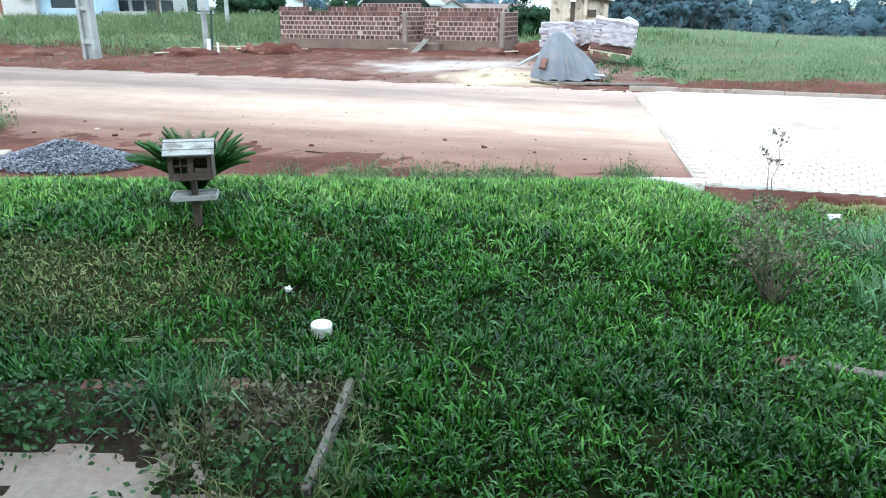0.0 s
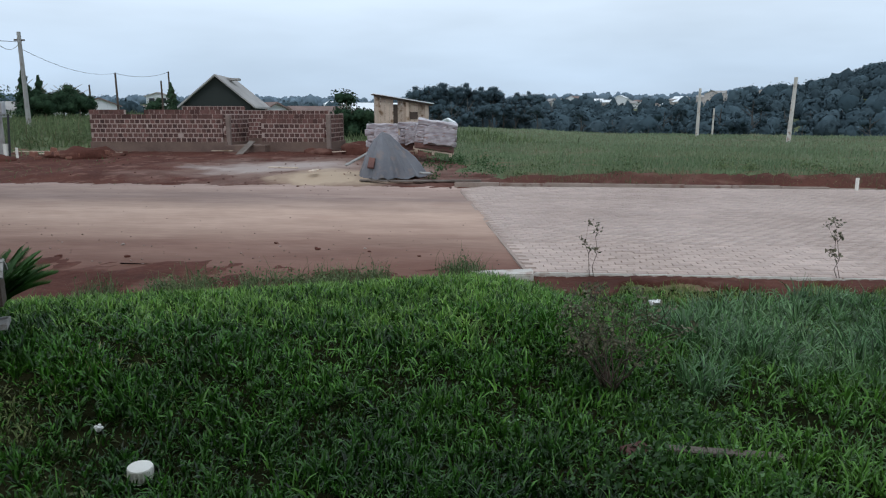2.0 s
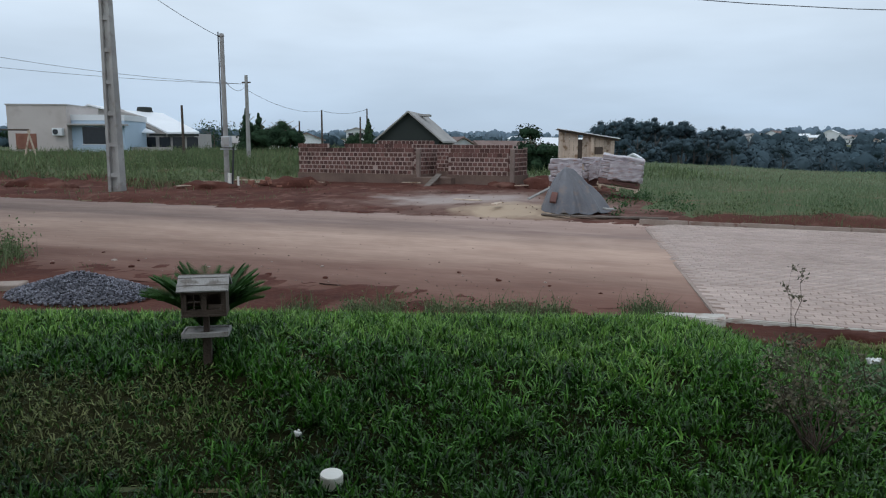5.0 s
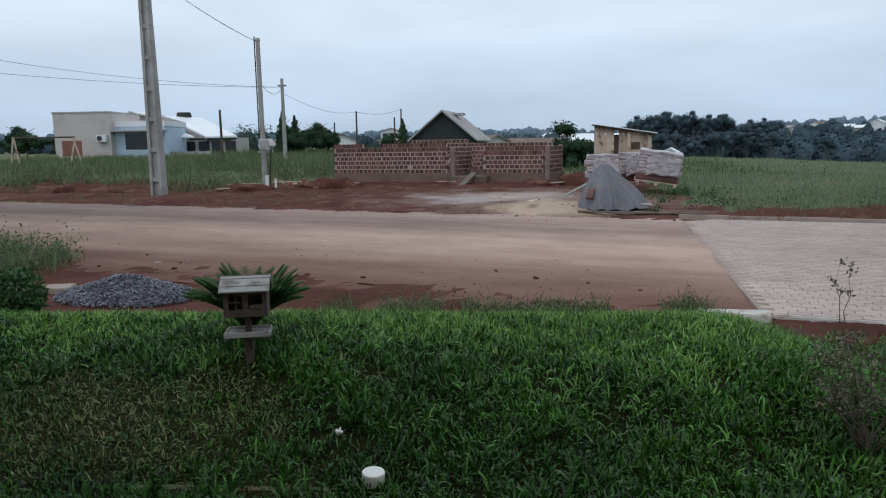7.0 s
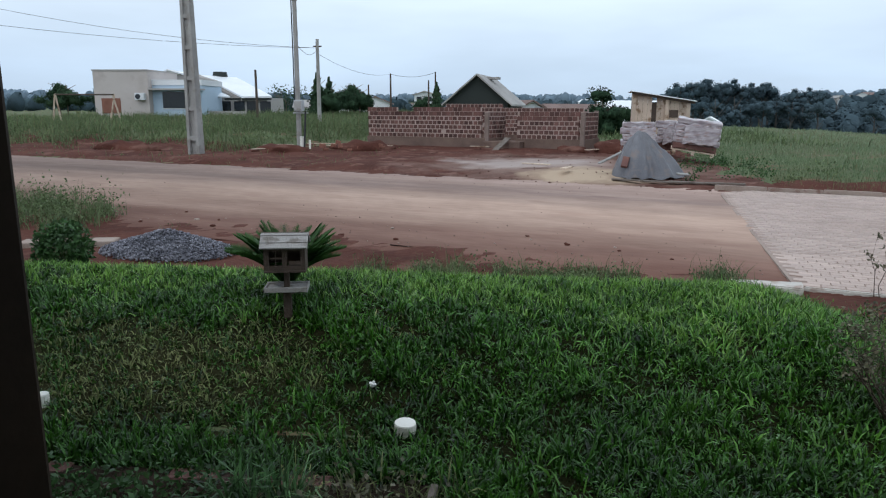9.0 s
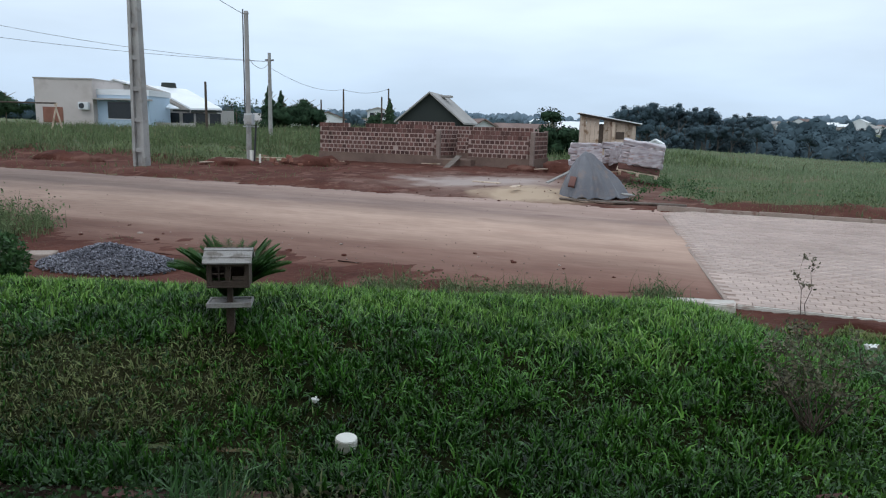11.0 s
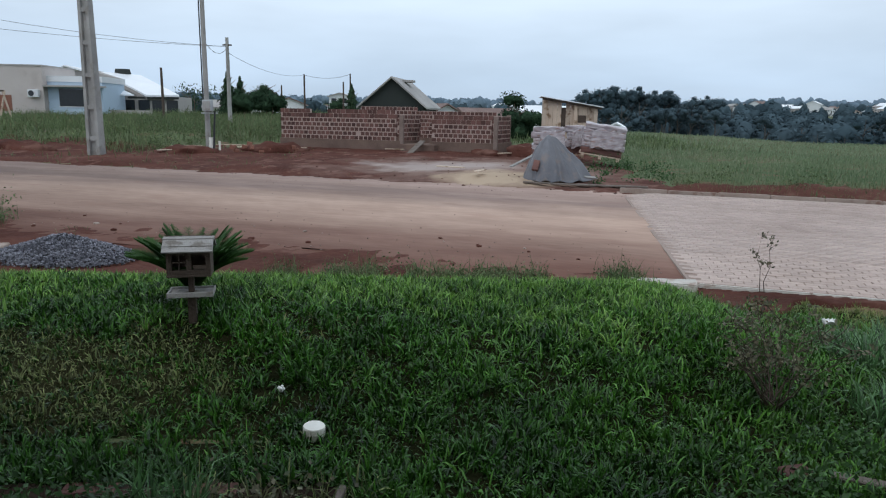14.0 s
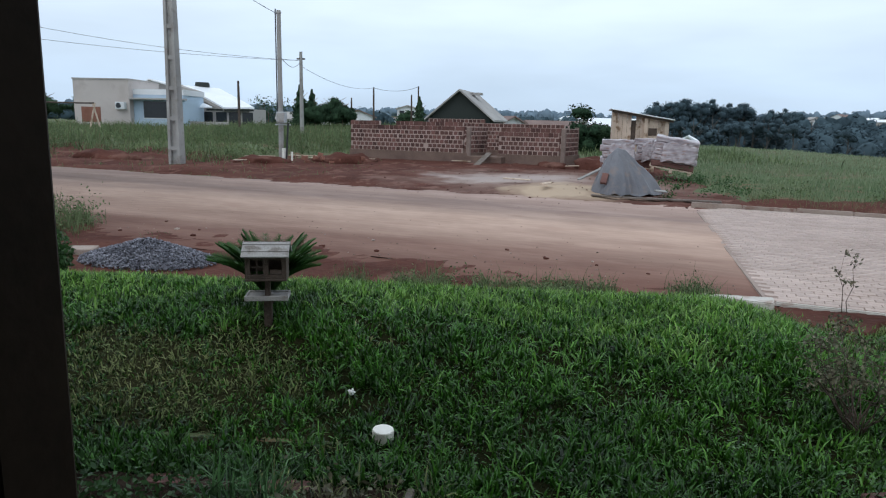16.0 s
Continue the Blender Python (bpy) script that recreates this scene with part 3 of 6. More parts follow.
# ---- verge and kerbs ----
def kerb_stone(u0, u1, v, w, top, label, tip=False, material=KERB):
    bm = bmesh.new()
    z0 = -0.12
    pts = [(u0, v - (0.0 if tip else w / 2)), (u1, v - w / 2), (u1, v + w / 2), (u0, v + w / 2)]
    lo = [bm.verts.new((*xy(a, b), z0)) for a, b in pts]
    hi = [bm.verts.new((*xy(a, b), top * (0.6 if tip and k in (0, 3) else 1))) for k, (a, b) in enumerate(pts)]
    bm.faces.new(hi)
    bm.faces.new(lo[::-1])
    for k in range(4):
        bm.faces.new((lo[k], lo[(k + 1) % 4], hi[(k + 1) % 4], hi[k]))
    bmesh.ops.bevel(bm, geom=list(bm.edges), offset=0.012, segments=2, affect="EDGES")
    bmesh.ops.recalc_face_normals(bm, faces=bm.faces)
    return solid("kerb_stone", bm, material, label, "kerb", group="kerb stones along the street", kind="structure")


kerb_stone(-0.02, 0.62, -0.10, 0.26, 0.085, "pale concrete kerb end tapering to a tip", True)
for k in range(11):
    kerb_stone(0.63 + k * 1.0, 1.62 + k * 1.0, -0.03, 0.05, 0.060, "pale concrete kerb stone at the paving's edge")
for k in range(9):
    kerb_stone(-0.75 + k * 1.0, 0.24 + k * 1.0, ROAD_WIDTH + 0.07, 0.12, (0.13, 0.12, 0.13, 0.12, 0.12, 0.11, 0.11, 0.09, 0.06)[k], "earth-stained concrete kerb stone below the bank", False, KERB_OLD)

# ---- grass ----
rng = np.random.default_rng(4)


def lawn_points(n, x0, x1, y0, y1, test):
    x, y = rng.uniform(x0, x1, n), rng.uniform(y0, y1, n)
    k = test(x, y)
    return x[k], y[k]


def lawn_edge(x, y):
    u, v = uv(x, y)
    return (y < 5.45 + 0.2 * wobble(x, y, 2.1)) & (v < -0.3)


def dry_spot(x, y):
    return np.exp(-(((x + 2.2) / 1.3) ** 2 + ((y - 2.8) / 0.5) ** 2)) + 0.25 * wobble(x, y, 3.0, 1.0)


def bed_zone(x, y):
    return (x < -0.22) & (y < 1.86)


def stuff(name, me, label, category):
    return tagged(new(name, me), label, category, kind="stuff")


lawn_soil = soil_patch("lawn_soil", -6.5, 10, -3.6, 5.9, 0.12, lambda x, y: (uv(x, y)[1] < -0.3) & (y < 5.4) & ~((x < -0.3) & (y < 1.3)) & (y > -0.45 - 0.345 * (x + 0.217)), THATCH_SHADED, "thatch and earth under the lawn, darkened for the shaded gaps", lift=0.006, rough=0.0)
def off_caps(x, y, r=0.066):
    """Worn places round the pipe caps and the fallen blossom."""
    ok = np.ones(len(x), dtype=bool)
    for a, b in ((-0.479, 2.322), (-2.55, 2.40), (-0.73, 2.71)):
        ok &= (np.hypot(x - a, y - b) > r) & (np.hypot(x - a - 0.012, y - b + 0.13) > r * 0.8)
    return ok


clear_kerb = lambda x, y: (uv(x, y)[1] < -0.5) | (x < 1.5)
gx, gy = lawn_points(26000, -4.8, 2.4, 1.0, 5.6, lambda x, y: (wobble(x, y, 9.0, 1.3) + 0.7 * wobble(x, y, 15.0, 4.1) > -0.75) & lawn_edge(x, y) & clear_kerb(x, y) & ~bed_zone(x, y) & off_caps(x, y) & (np.abs(x) < 1.3 + 0.75 * (y + 1)) & (rng.uniform(size=len(x)) > np.clip(dry_spot(x, y) * 0.9 - 0.1, 0, 0.5)))
tall = (0.90 + 0.30 * wobble(gx, gy, 2.3) + 0.40 * wobble(gx, gy, 6.3, 2.0)) * np.where(dry_spot(gx, gy) > 0.3, 0.7, 1.0)
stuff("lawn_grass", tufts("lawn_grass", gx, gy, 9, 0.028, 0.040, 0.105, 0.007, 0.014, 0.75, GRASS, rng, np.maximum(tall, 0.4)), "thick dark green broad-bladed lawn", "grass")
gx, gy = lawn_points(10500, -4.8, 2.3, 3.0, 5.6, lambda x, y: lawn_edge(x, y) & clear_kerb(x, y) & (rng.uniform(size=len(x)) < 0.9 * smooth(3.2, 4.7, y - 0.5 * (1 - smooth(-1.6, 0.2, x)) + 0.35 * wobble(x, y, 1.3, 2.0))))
stuff("crest_grass", tufts("crest_grass", gx, gy, 9, 0.03, 0.06, 0.130, 0.007, 0.013, 0.7, GRASS_CREST_LIT, rng), "yellower crest grass, coloured brighter as if lit by open sky", "grass")
gx, gy = lawn_points(3200, -3.4, 2.3, 1.2, 4.9, lambda x, y: ~bed_zone(x, y) & off_caps(x, y, 0.2) & (wobble(x, y, 2.4, 3.0) + 0.5 * wobble(x, y, 7.0, 1.0) > 0.1 - 0.6 * smooth(0.5, 1.4, x)) & (dry_spot(x, y) < 0.2))
stuff("lawn_shoots", tufts("lawn_shoots", gx, gy, 4, 0.03, 0.075, 0.145, 0.007, 0.013, 0.9, GRASS_MID, rng), "long bright blades standing out of the lawn", "grass")
gx, gy = lawn_points(5200, -4.6, -0.3, 1.9, 3.8, lambda x, y: dry_spot(x, y) + 0.3 * wobble(x, y, 8.0, 2.0) > 0.22 + 0.35 * rng.uniform(size=len(x)))
stuff("dry_grass", tufts("dry_grass", gx, gy, 7, 0.035, 0.035, 0.085, 0.006, 0.011, 1.2, GRASS_DRY, rng), "yellowed flattened dry lawn grass", "grass")
gx, gy = lawn_points(10000, 1.9, 8.0, 0.8, 6.0, lambda x, y: (uv(x, y)[1] < -0.35 - 0.3 * (wobble(x, y, 1.7, 0.7) > 0.0)) & (x < 1.6 + 0.98 * (y + 1)) & ((uv(x, y)[1] < -0.95) | (rng.uniform(size=len(x)) < 0.45)))
stuff("verge_grass", tufts("verge_grass", gx, gy, 10, 0.035, 0.05, 0.15, 0.007, 0.013, 0.75, GRASS_MID, rng, 0.8 + 0.4 * wobble(gx, gy, 2.0)), "rough green grass beside the lawn", "grass")
gx, gy = lawn_points(5200, 2.0, 8.5, 2.4, 5.8, lambda x, y: (uv(x, y)[1] < -0.08) & (uv(x, y)[1] > -1.7) & (wobble(x, y, 1.9, 3.3) > -0.6) & (~in_kerbside(x, y) | (rng.uniform(size=len(x)) < 0.25 * (uv(x, y)[0] > 1.9))) & (uv(x, y)[1] < -0.12))
stuff("pale_grass", tufts("pale_grass", gx, gy, 12, 0.04, 0.04, 0.10, 0.005, 0.010, 0.8, GRASS_PALE, rng), "short yellowish grass behind the kerb", "grass")
gx, gy = lawn_points(1700, 2.2, 6.6, 1.8, 4.2, lambda x, y: ((x - 4.3) / 1.7) ** 2 + ((y - 3.2) / 1.1) ** 2 + 0.6 * wobble(x, y, 2.0) < 0.9)
stuff("tall_grass", tufts("tall_grass", gx, gy, 12, 0.05, 0.12, 0.30, 0.007, 0.013, 0.8, GRASS_BLUE, rng, 0.9 + 0.35 * wobble(gx, gy, 3.1, 1.0)), "tall bluish green arching grass", "grass")
# weeds at the lawn's outer edge, thin stalks
gx, gy = lawn_points(15000, -1.6, 2.3, 5.1, 6.6, lambda x, y: (np.abs(y - 5.75 - 0.15 * wobble(x, y, 1.9)) < 0.35 * rng.uniform(size=len(x))) & (wobble(x, y * 0, 2.6, 0.4) > -0.35))
stuff("edge_weeds", blades("edge_weeds", gx, gy, height(gx, gy), rng.uniform(0.05, 0.36, len(gx)) * rng.uniform(0.4, 1.0, len(gx)), rng.uniform(0.003, 0.008, len(gx)), 0.7, WEED, rng), "thin pale weeds at the lawn's edge", "weeds")
gx, gy = lawn_points(9000, -13, -5.2, 6.0, 12, lambda x, y: (((x + 8.2) / 2.4) ** 2 + ((y - 8.8) / 1.5) ** 2 + 0.6 * wobble(x, y, 1.2) < 1))
stuff("roadside_weeds", blades("roadside_weeds", gx, gy, height(gx, gy), rng.uniform(0.15, 0.5, len(gx)), rng.uniform(0.006, 0.014, len(gx)), 0.45, WEED, rng), "clump of tall weeds beside the road", "weeds")
gx, gy = lawn_points(5000, -6.0, 2.0, 5.2, 9.5, lambda x, y: (uv(x, y)[1] < 0.2) & (y > 5.3) & (wobble(x, y, 2.2, 2.2) > 0.55))
stuff("verge_weeds", blades("verge_weeds", gx, gy, height(gx, gy), rng.uniform(0.04, 0.14, len(gx)), rng.uniform(0.004, 0.009, len(gx)), 0.7, WEED, rng), "sparse low weeds on the red verge", "weeds")


# across the road: weeds on the left plot, meadow on the right
def left_weeds(x, y):
    u, v = uv(x, y)
    return (v > ROAD_WIDTH + 4.2 + 1.3 * wobble(x, y, 0.8) + 9.0 * smooth(-17.5, -15.5, u)) & (u < -12.0 + 0.3 * (v - 8) + wobble(x, y, 0.9)) & (np.hypot(x, y) < 62)


def right_meadow(x, y):
    u, v = uv(x, y)
    return (v > ROAD_WIDTH + 1.15 + 0.55 * wobble(x, y, 0.8, 4.0)) & (u > 0.6 - 0.3 * (v - 8.3) + 0.4 * wobble(x, y, 1.1, 2.0))


def weeds(name, n, x0, x1, y0, y1, test, l0, l1, w, material, label):
    x, y = lawn_points(n, x0, x1, y0, y1, test)
    d = np.hypot(x, y)
    grow = 0.75 + 0.35 * wobble(x, y, 0.45) + 0.15 * wobble(x, y, 1.9, 2.0)
    return stuff(name, blades(name, x, y, height(x, y), rng.uniform(l0, l1, len(x)) * np.maximum(grow, 0.3), w * (0.5 + d / 30) * rng.uniform(0.6, 1.4, len(x)), 0.9, material, rng), label, "weeds")


weeds("plot_weeds", 70000, -45, -4, 17, 62, left_weeds, 0.28, 0.85, 0.020, WEED, "overgrown green weeds on the empty plot")
weeds("plot_dry_weeds", 9000, -45, -4, 17, 62, left_weeds, 0.3, 1.0, 0.016, WEED_DRY, "dry stalks among the green weeds")
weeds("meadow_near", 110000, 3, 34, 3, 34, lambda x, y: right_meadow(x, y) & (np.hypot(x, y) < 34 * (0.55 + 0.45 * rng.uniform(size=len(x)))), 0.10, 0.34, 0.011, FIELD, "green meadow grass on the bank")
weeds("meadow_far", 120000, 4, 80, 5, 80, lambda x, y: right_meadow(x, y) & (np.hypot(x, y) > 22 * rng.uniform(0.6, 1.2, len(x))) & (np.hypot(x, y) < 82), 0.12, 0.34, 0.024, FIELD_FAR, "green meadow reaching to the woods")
weeds("meadow_dry", 9000, 3, 60, 4, 60, right_meadow, 0.15, 0.4, 0.012, WEED_DRY, "dry stalks in the green meadow")
weeds("back_weeds", 12000, -14, 14, 28, 62, lambda x, y: (uv(x, y)[1] > 25), 0.3, 0.8, 0.03, WEED, "weeds growing behind the unfinished house")
weeds("site_weeds", 5000, -9, 5, 14, 30, lambda x, y: in_site(x, y) & (wobble(x, y, 1.3, 5.0) > 0.62), 0.04, 0.13, 0.012, WEED, "scattered weeds on the red earth")


def leafy_weeds(name, n, x0, x1, y0, y1, test, leaf, spread, high, per, material, label):
    """Broad-leaved weeds in low clumps."""
    x, y = lawn_points(n, x0, x1, y0, y1, test)
    s = rng.uniform(0.5, 1.2, len(x))
    c = np.stack([x, y, height(x, y)], 1)[:, None, :] + rng.normal(size=(len(x), per, 3)) * (s[:, None] * np.array([spread, spread, 0.0]))[:, None, :]
    c[:, :, 2] += np.abs(rng.normal(0, 1, (len(x), per))) * (s * high)[:, None] + 0.02
    v, f = leaves(c.reshape(-1, 3), leaf, rng)
    return stuff(name, raw_mesh(name, v, [f], material), label, "weeds")


leafy_weeds("plot_herbs", 1100, -42, -4, 17, 60, lambda x, y: left_weeds(x, y) & (wobble(x, y, 0.7, 1.0) > -0.3), 0.035, 0.30, 0.26, 130, WEED, "bushy green herbs on the empty plot")
leafy_weeds("bank_herbs", 620, 2, 26, 2, 22, lambda x, y: (uv(x, y)[1] > ROAD_WIDTH + 1.0) & (uv(x, y)[1] < ROAD_WIDTH + 2.6) & right_meadow(x, y), 0.028, 0.18, 0.18, 110, WEED, "darker green herbs along the bank")
leafy_weeds("pile_herbs", 14, 3.9, 6.3, 15, 19.5, lambda x, y: x > 0, 0.03, 0.14, 0.16, 90, LEAF_SHRUB, "dark green herbs beside the pallets")

CLOD = mat("clod", (0.16, 0.10, 0.08), (0.34, 0.26, 0.22), 5, 0.95, 0, 0.3, 60, vary=0.4, island=True)
# small stones and crumbs on the road
n = 520
u_, v_ = rng.uniform(-16, 0.3, n), np.abs(rng.normal(0, 1.6, n)) + 0.1
far_ = rng.uniform(size=n) < 0.3
v_ = np.where(far_, ROAD_WIDTH - np.abs(rng.normal(0, 0.9, n)), np.minimum(v_, ROAD_WIDTH))
x_, y_ = xy(np.minimum(u_, boundary(v_) - 0.1), v_)
s_ = rng.uniform(0.004, 0.015, n)
octa = np.array([(1, 0, 0), (0, 1, 0), (-1, 0, 0), (0, -1, 0), (0, 0, 0.7), (0, 0, -0.7)])
ov = np.stack([x_, y_, road_top(x_, y_) + s_ * 0.3], 1)[:, None, :] + octa[None] * (s_[:, None, None] * rng.uniform(0.7, 1.4, (n, 6, 1)))
of = np.arange(n)[:, None, None] * 6 + np.array([(0, 1, 4), (1, 2, 4), (2, 3, 4), (3, 0, 4), (1, 0, 5), (2, 1, 5), (3, 2, 5), (0, 3, 5)])[None]
stuff("road_pebbles", raw_mesh("road_pebbles", ov.reshape(-1, 3), [of.reshape(-1, 3)], CLOD), "loose small stones scattered on the dirt road", "stones")

# clods over the plot and the banks
n = 2600
x_, y_ = rng.uniform(-26, 16, n), rng.uniform(9, 28, n)
k_ = in_site(x_, y_) | in_bank(x_, y_)
x_, y_ = x_[k_], y_[k_]
s_ = rng.uniform(0.010, 0.038, len(x_)) * rng.uniform(0.5, 1.0, len(x_))
ov = np.stack([x_, y_, height(x_, y_) + s_ * 0.3 + 0.02], 1)[:, None, :] + octa[None] * (s_[:, None, None] * rng.uniform(0.6, 1.5, (len(x_), 6, 1)))
of = np.arange(len(x_))[:, None, None] * 6 + np.array([(0, 1, 4), (1, 2, 4), (2, 3, 4), (3, 0, 4), (1, 0, 5), (2, 1, 5), (3, 2, 5), (0, 3, 5)])[None]
SOIL_CLOD = mat("soil_clod", (0.075, 0.032, 0.026), (0.19, 0.10, 0.08), 2, 0.95, 0, 0.4, 40, vary=0.5, island=True)
stuff("soil_clods", raw_mesh("soil_clods", ov.reshape(-1, 3), [of.reshape(-1, 3)], SOIL_CLOD), "clods of red earth strewn over the plot", "earth")
weeds("bank_dry_weeds", 42000, 2.5, 20, 1, 17, lambda x, y: in_bank(x, y) & (uv(x, y)[0] > 0.3) & (uv(x, y)[1] > ROAD_WIDTH + 0.35), 0.05, 0.26, 0.010, WEED_DRY, "dry thin weeds on the red bank")
weeds("bank_weeds", 20000, -30, 20, 3, 30, lambda x, y: in_bank(x, y) & (wobble(x, y, 1.6, 2.5) > -0.05), 0.06, 0.34, 0.014, WEED, "tufts of weeds on the red bank")

gx, gy = lawn_points(3600, -0.2, 8.5, -3.0, 1.5, lambda x, y: (y > -0.2 - 0.345 * (x + 0.217)) & ((y < 1.05) | (x > 1.6 + 0.98 * (y + 1))))
stuff("house_lawn", tufts("house_lawn", gx, gy, 8, 0.035, 0.05, 0.13, 0.007, 0.013, 0.6, GRASS, rng), "green lawn reaching up to the house", "grass")
leafy_weeds("edge_herbs", 120, -1.5, 2.2, 5.45, 6.3, lambda x, y: (wobble(x, y * 0, 2.6, 0.4) > -0.35) & (np.abs(y - 5.75 - 0.15 * wobble(x, y, 1.9)) < 0.28), 0.014, 0.09, 0.07, 70, WEED, "low grey-green herbs at the lawn's edge")
leafy_weeds("roadside_herbs", 260, -12, -5.4, 6.6, 11.5, lambda x, y: ((x + 8.2) / 2.4) ** 2 + ((y - 8.8) / 1.5) ** 2 + 0.6 * wobble(x, y, 1.2) < 0.9, 0.022, 0.16, 0.20, 110, WEED, "bushy weeds beside the road")
leafy_weeds("lawn_herbs", 26, 1.2, 3.2, 1.2, 2.6, lambda x, y: wobble(x, y, 3.0, 1.0) > -0.2, 0.011, 0.07, 0.05, 60, GRASS_BLUE, "small-leaved herbs among the lawn grass")


# ---- the room the camera stands in ----
HOUSE = pose(-0.217, -0.525, 0, 0, 0, ROAD_ANGLE)     # the house stands parallel to the street; its window opens from x = 0 to WIN
WIN = 0.565


def house_wall():
    bm = bmesh.new()
    # unseen wall lengths out to 7 m are added to block sky behind the lawn
    for x0, x1, z0, z1 in ((-7.0, -0.05, -0.2, 2.7), (WIN + 0.05, 7.0, -0.2, 2.7), (-0.05, WIN + 0.05, -0.2, 0.95), (-0.05, WIN + 0.05, 2.15, 2.7)):
        bm_box(x1 - x0, 0.10, z1 - z0, pose((x0 + x1) / 2, -0.052, z0), bm=bm)
    return bm


solid("wall_front", house_wall(), WALL_BEIGE, "plastered house wall with a window opening", "wall", HOUSE, kind="structure")
solid("wall_back", bm_box(14.0, 0.15, 2.9, pose(0, -5.5, -0.2)), PLASTER_IN, "plain plastered inner wall", "wall", HOUSE, kind="structure")
solid("wall_west", bm_box(0.15, 5.3, 2.9, pose(-6.925, -2.77, -0.2)), PLASTER_IN, "plain plastered inner wall", "wall", HOUSE, kind="structure")
solid("wall_east", bm_box(0.15, 5.3, 2.9, pose(6.925, -2.77, -0.2)), PLASTER_IN, "plain plastered inner wall", "wall", HOUSE, kind="structure")
solid("floor", bm_box(13.7, 5.3, 0.15, pose(0, -2.77, -0.1)), STONE_PATH, "plain cement floor of the room", "floor", HOUSE, kind="structure")
solid("ceiling", bm_box(14.0, 5.6, 0.12, pose(0, -2.78, 2.7)), PLASTER_IN, "plain plastered ceiling", "ceiling", HOUSE, kind="structure")
# roof and wide eaves out of view, added to keep sky off the lawn
solid("unseen_roof", bm_poly([(-7.6, 0.95, 2.72), (7.6, 0.95, 2.72), (7.6, -2.8, 4.6), (-7.6, -2.8, 4.6)], 0.12, (0, 0, 1)), ROOF_RED, "unseen clay roof slope with eaves, added to block sky over the lawn", "roof", HOUSE, kind="structure")
solid("unseen_roof", bm_poly([(-7.6, -2.8, 4.6), (7.6, -2.8, 4.6), (7.6, -6.1, 2.85), (-7.6, -6.1, 2.85)], 0.12, (0, 0, 1)), ROOF_RED, "unseen added clay roof slope at the back", "roof", HOUSE, kind="structure")
window = thing("window_1", HOUSE, "dark brown wooden window frame standing open", "window", kind="structure")
part("jamb", bm_box(0.05, 0.06, 1.16, pose(-0.025, -0.032, 0.99), 0.004), WOOD_FRAME, window)
part("jamb", bm_box(0.05, 0.06, 1.16, pose(WIN + 0.025, -0.032, 0.99), 0.004), WOOD_FRAME, window)
part("head", bm_box(WIN, 0.06, 0.05, pose(WIN / 2, -0.032, 2.10), 0.004), WOOD_FRAME, window)
part("window_sill", bm_box(WIN + 0.1, 0.13, 0.04, pose(WIN / 2, -0.05, 0.95), 0.004), WOOD_FRAME, window)


# ---- garden ----
def at_ground(x, y, turn=0.0, lift=0.0):
    return pose(x, y, float(height(x, y)) + lift, 0, 0, turn)


feeder = thing("bird_feeder", at_ground(-1.45, 3.40, 12) @ Matrix.Diagonal((0.94, 0.94, 1, 1)), "weathered grey wooden bird house with feeding tray on a post", "bird feeder")
FB = 0.846 - 0.075 - float(height(-1.44, 3.40))     # height of the eaves over the grass
part("post", bm_box(0.055, 0.055, FB - 0.255, pose(0, 0, -0.05), 0.004), WOOD_BROWN, feeder)
part("neck", bm_box(0.038, 0.038, 0.13, pose(0, 0, FB - 0.286), 0.003), WOOD_BROWN, feeder)
tray = part("tray", bm_box(0.285, 0.17, 0.015, pose(0, 0, FB - 0.30), 0.003), WOOD_GREY, feeder, "pale grey feeding tray")
for dx, dy, sx, sy in ((0, -0.091, 0.30, 0.012), (0, 0.091, 0.30, 0.012), (-0.144, 0, 0.012, 0.168), (0.144, 0, 0.012, 0.168)):
    part("tray_edge", bm_box(sx, sy, 0.032, pose(dx, dy, FB - 0.304), 0.002), WOOD_GREY, tray)
box_part = part("box_floor", bm_box(0.285, 0.19, 0.014, pose(0, 0, FB - 0.172), 0.002), WOOD_BROWN, feeder)
for s in (-1, 1):
    part("side_wall", bm_box(0.014, 0.18, 0.17, pose(s * 0.135, 0, FB - 0.158), 0.002), WOOD_BROWN, feeder)
for k, (dx, dz, sx, sz) in enumerate(((0, -0.158, 0.256, 0.03), (0, -0.03, 0.256, 0.035), (-0.118, -0.128, 0.02, 0.098), (0.118, -0.128, 0.02, 0.098), (0.0, -0.128, 0.036, 0.098), (-0.062, -0.128, 0.008, 0.098), (-0.062, -0.082, 0.08, 0.008), (0.068, -0.122, 0.08, 0.026))):
    part("front_board", bm_box(sx, 0.012, sz, pose(dx, -0.084 + 0.002 * (k > 1), FB + dz), 0.001), WOOD_BROWN, feeder)
part("back_board", bm_box(0.256, 0.012, 0.09, pose(0, 0.084, FB - 0.138), 0.001), WOOD_BROWN, feeder)
part("ridge", bm_box(0.31, 0.02, 0.02, pose(0, 0.0, FB + 0.062), 0.002), WOOD_BROWN, feeder)
for s in (-1, 1):
    roof = part("roof_board", bm_box(0.325, 0.150, 0.013, pose(0, s * 0.066, FB + 0.030, -s * 32, 0, 0), 0.002), WOOD_GREY, feeder, "pale weathered roof board")
    for k in range(2):
        part("roof_lath", bm_box(0.326, 0.012, 0.005, pose(0, s * (0.03 + 0.06 * k), FB + 0.068 - 0.0375 * k, -s * 32, 0, 0)), WOOD_GREY, roof)


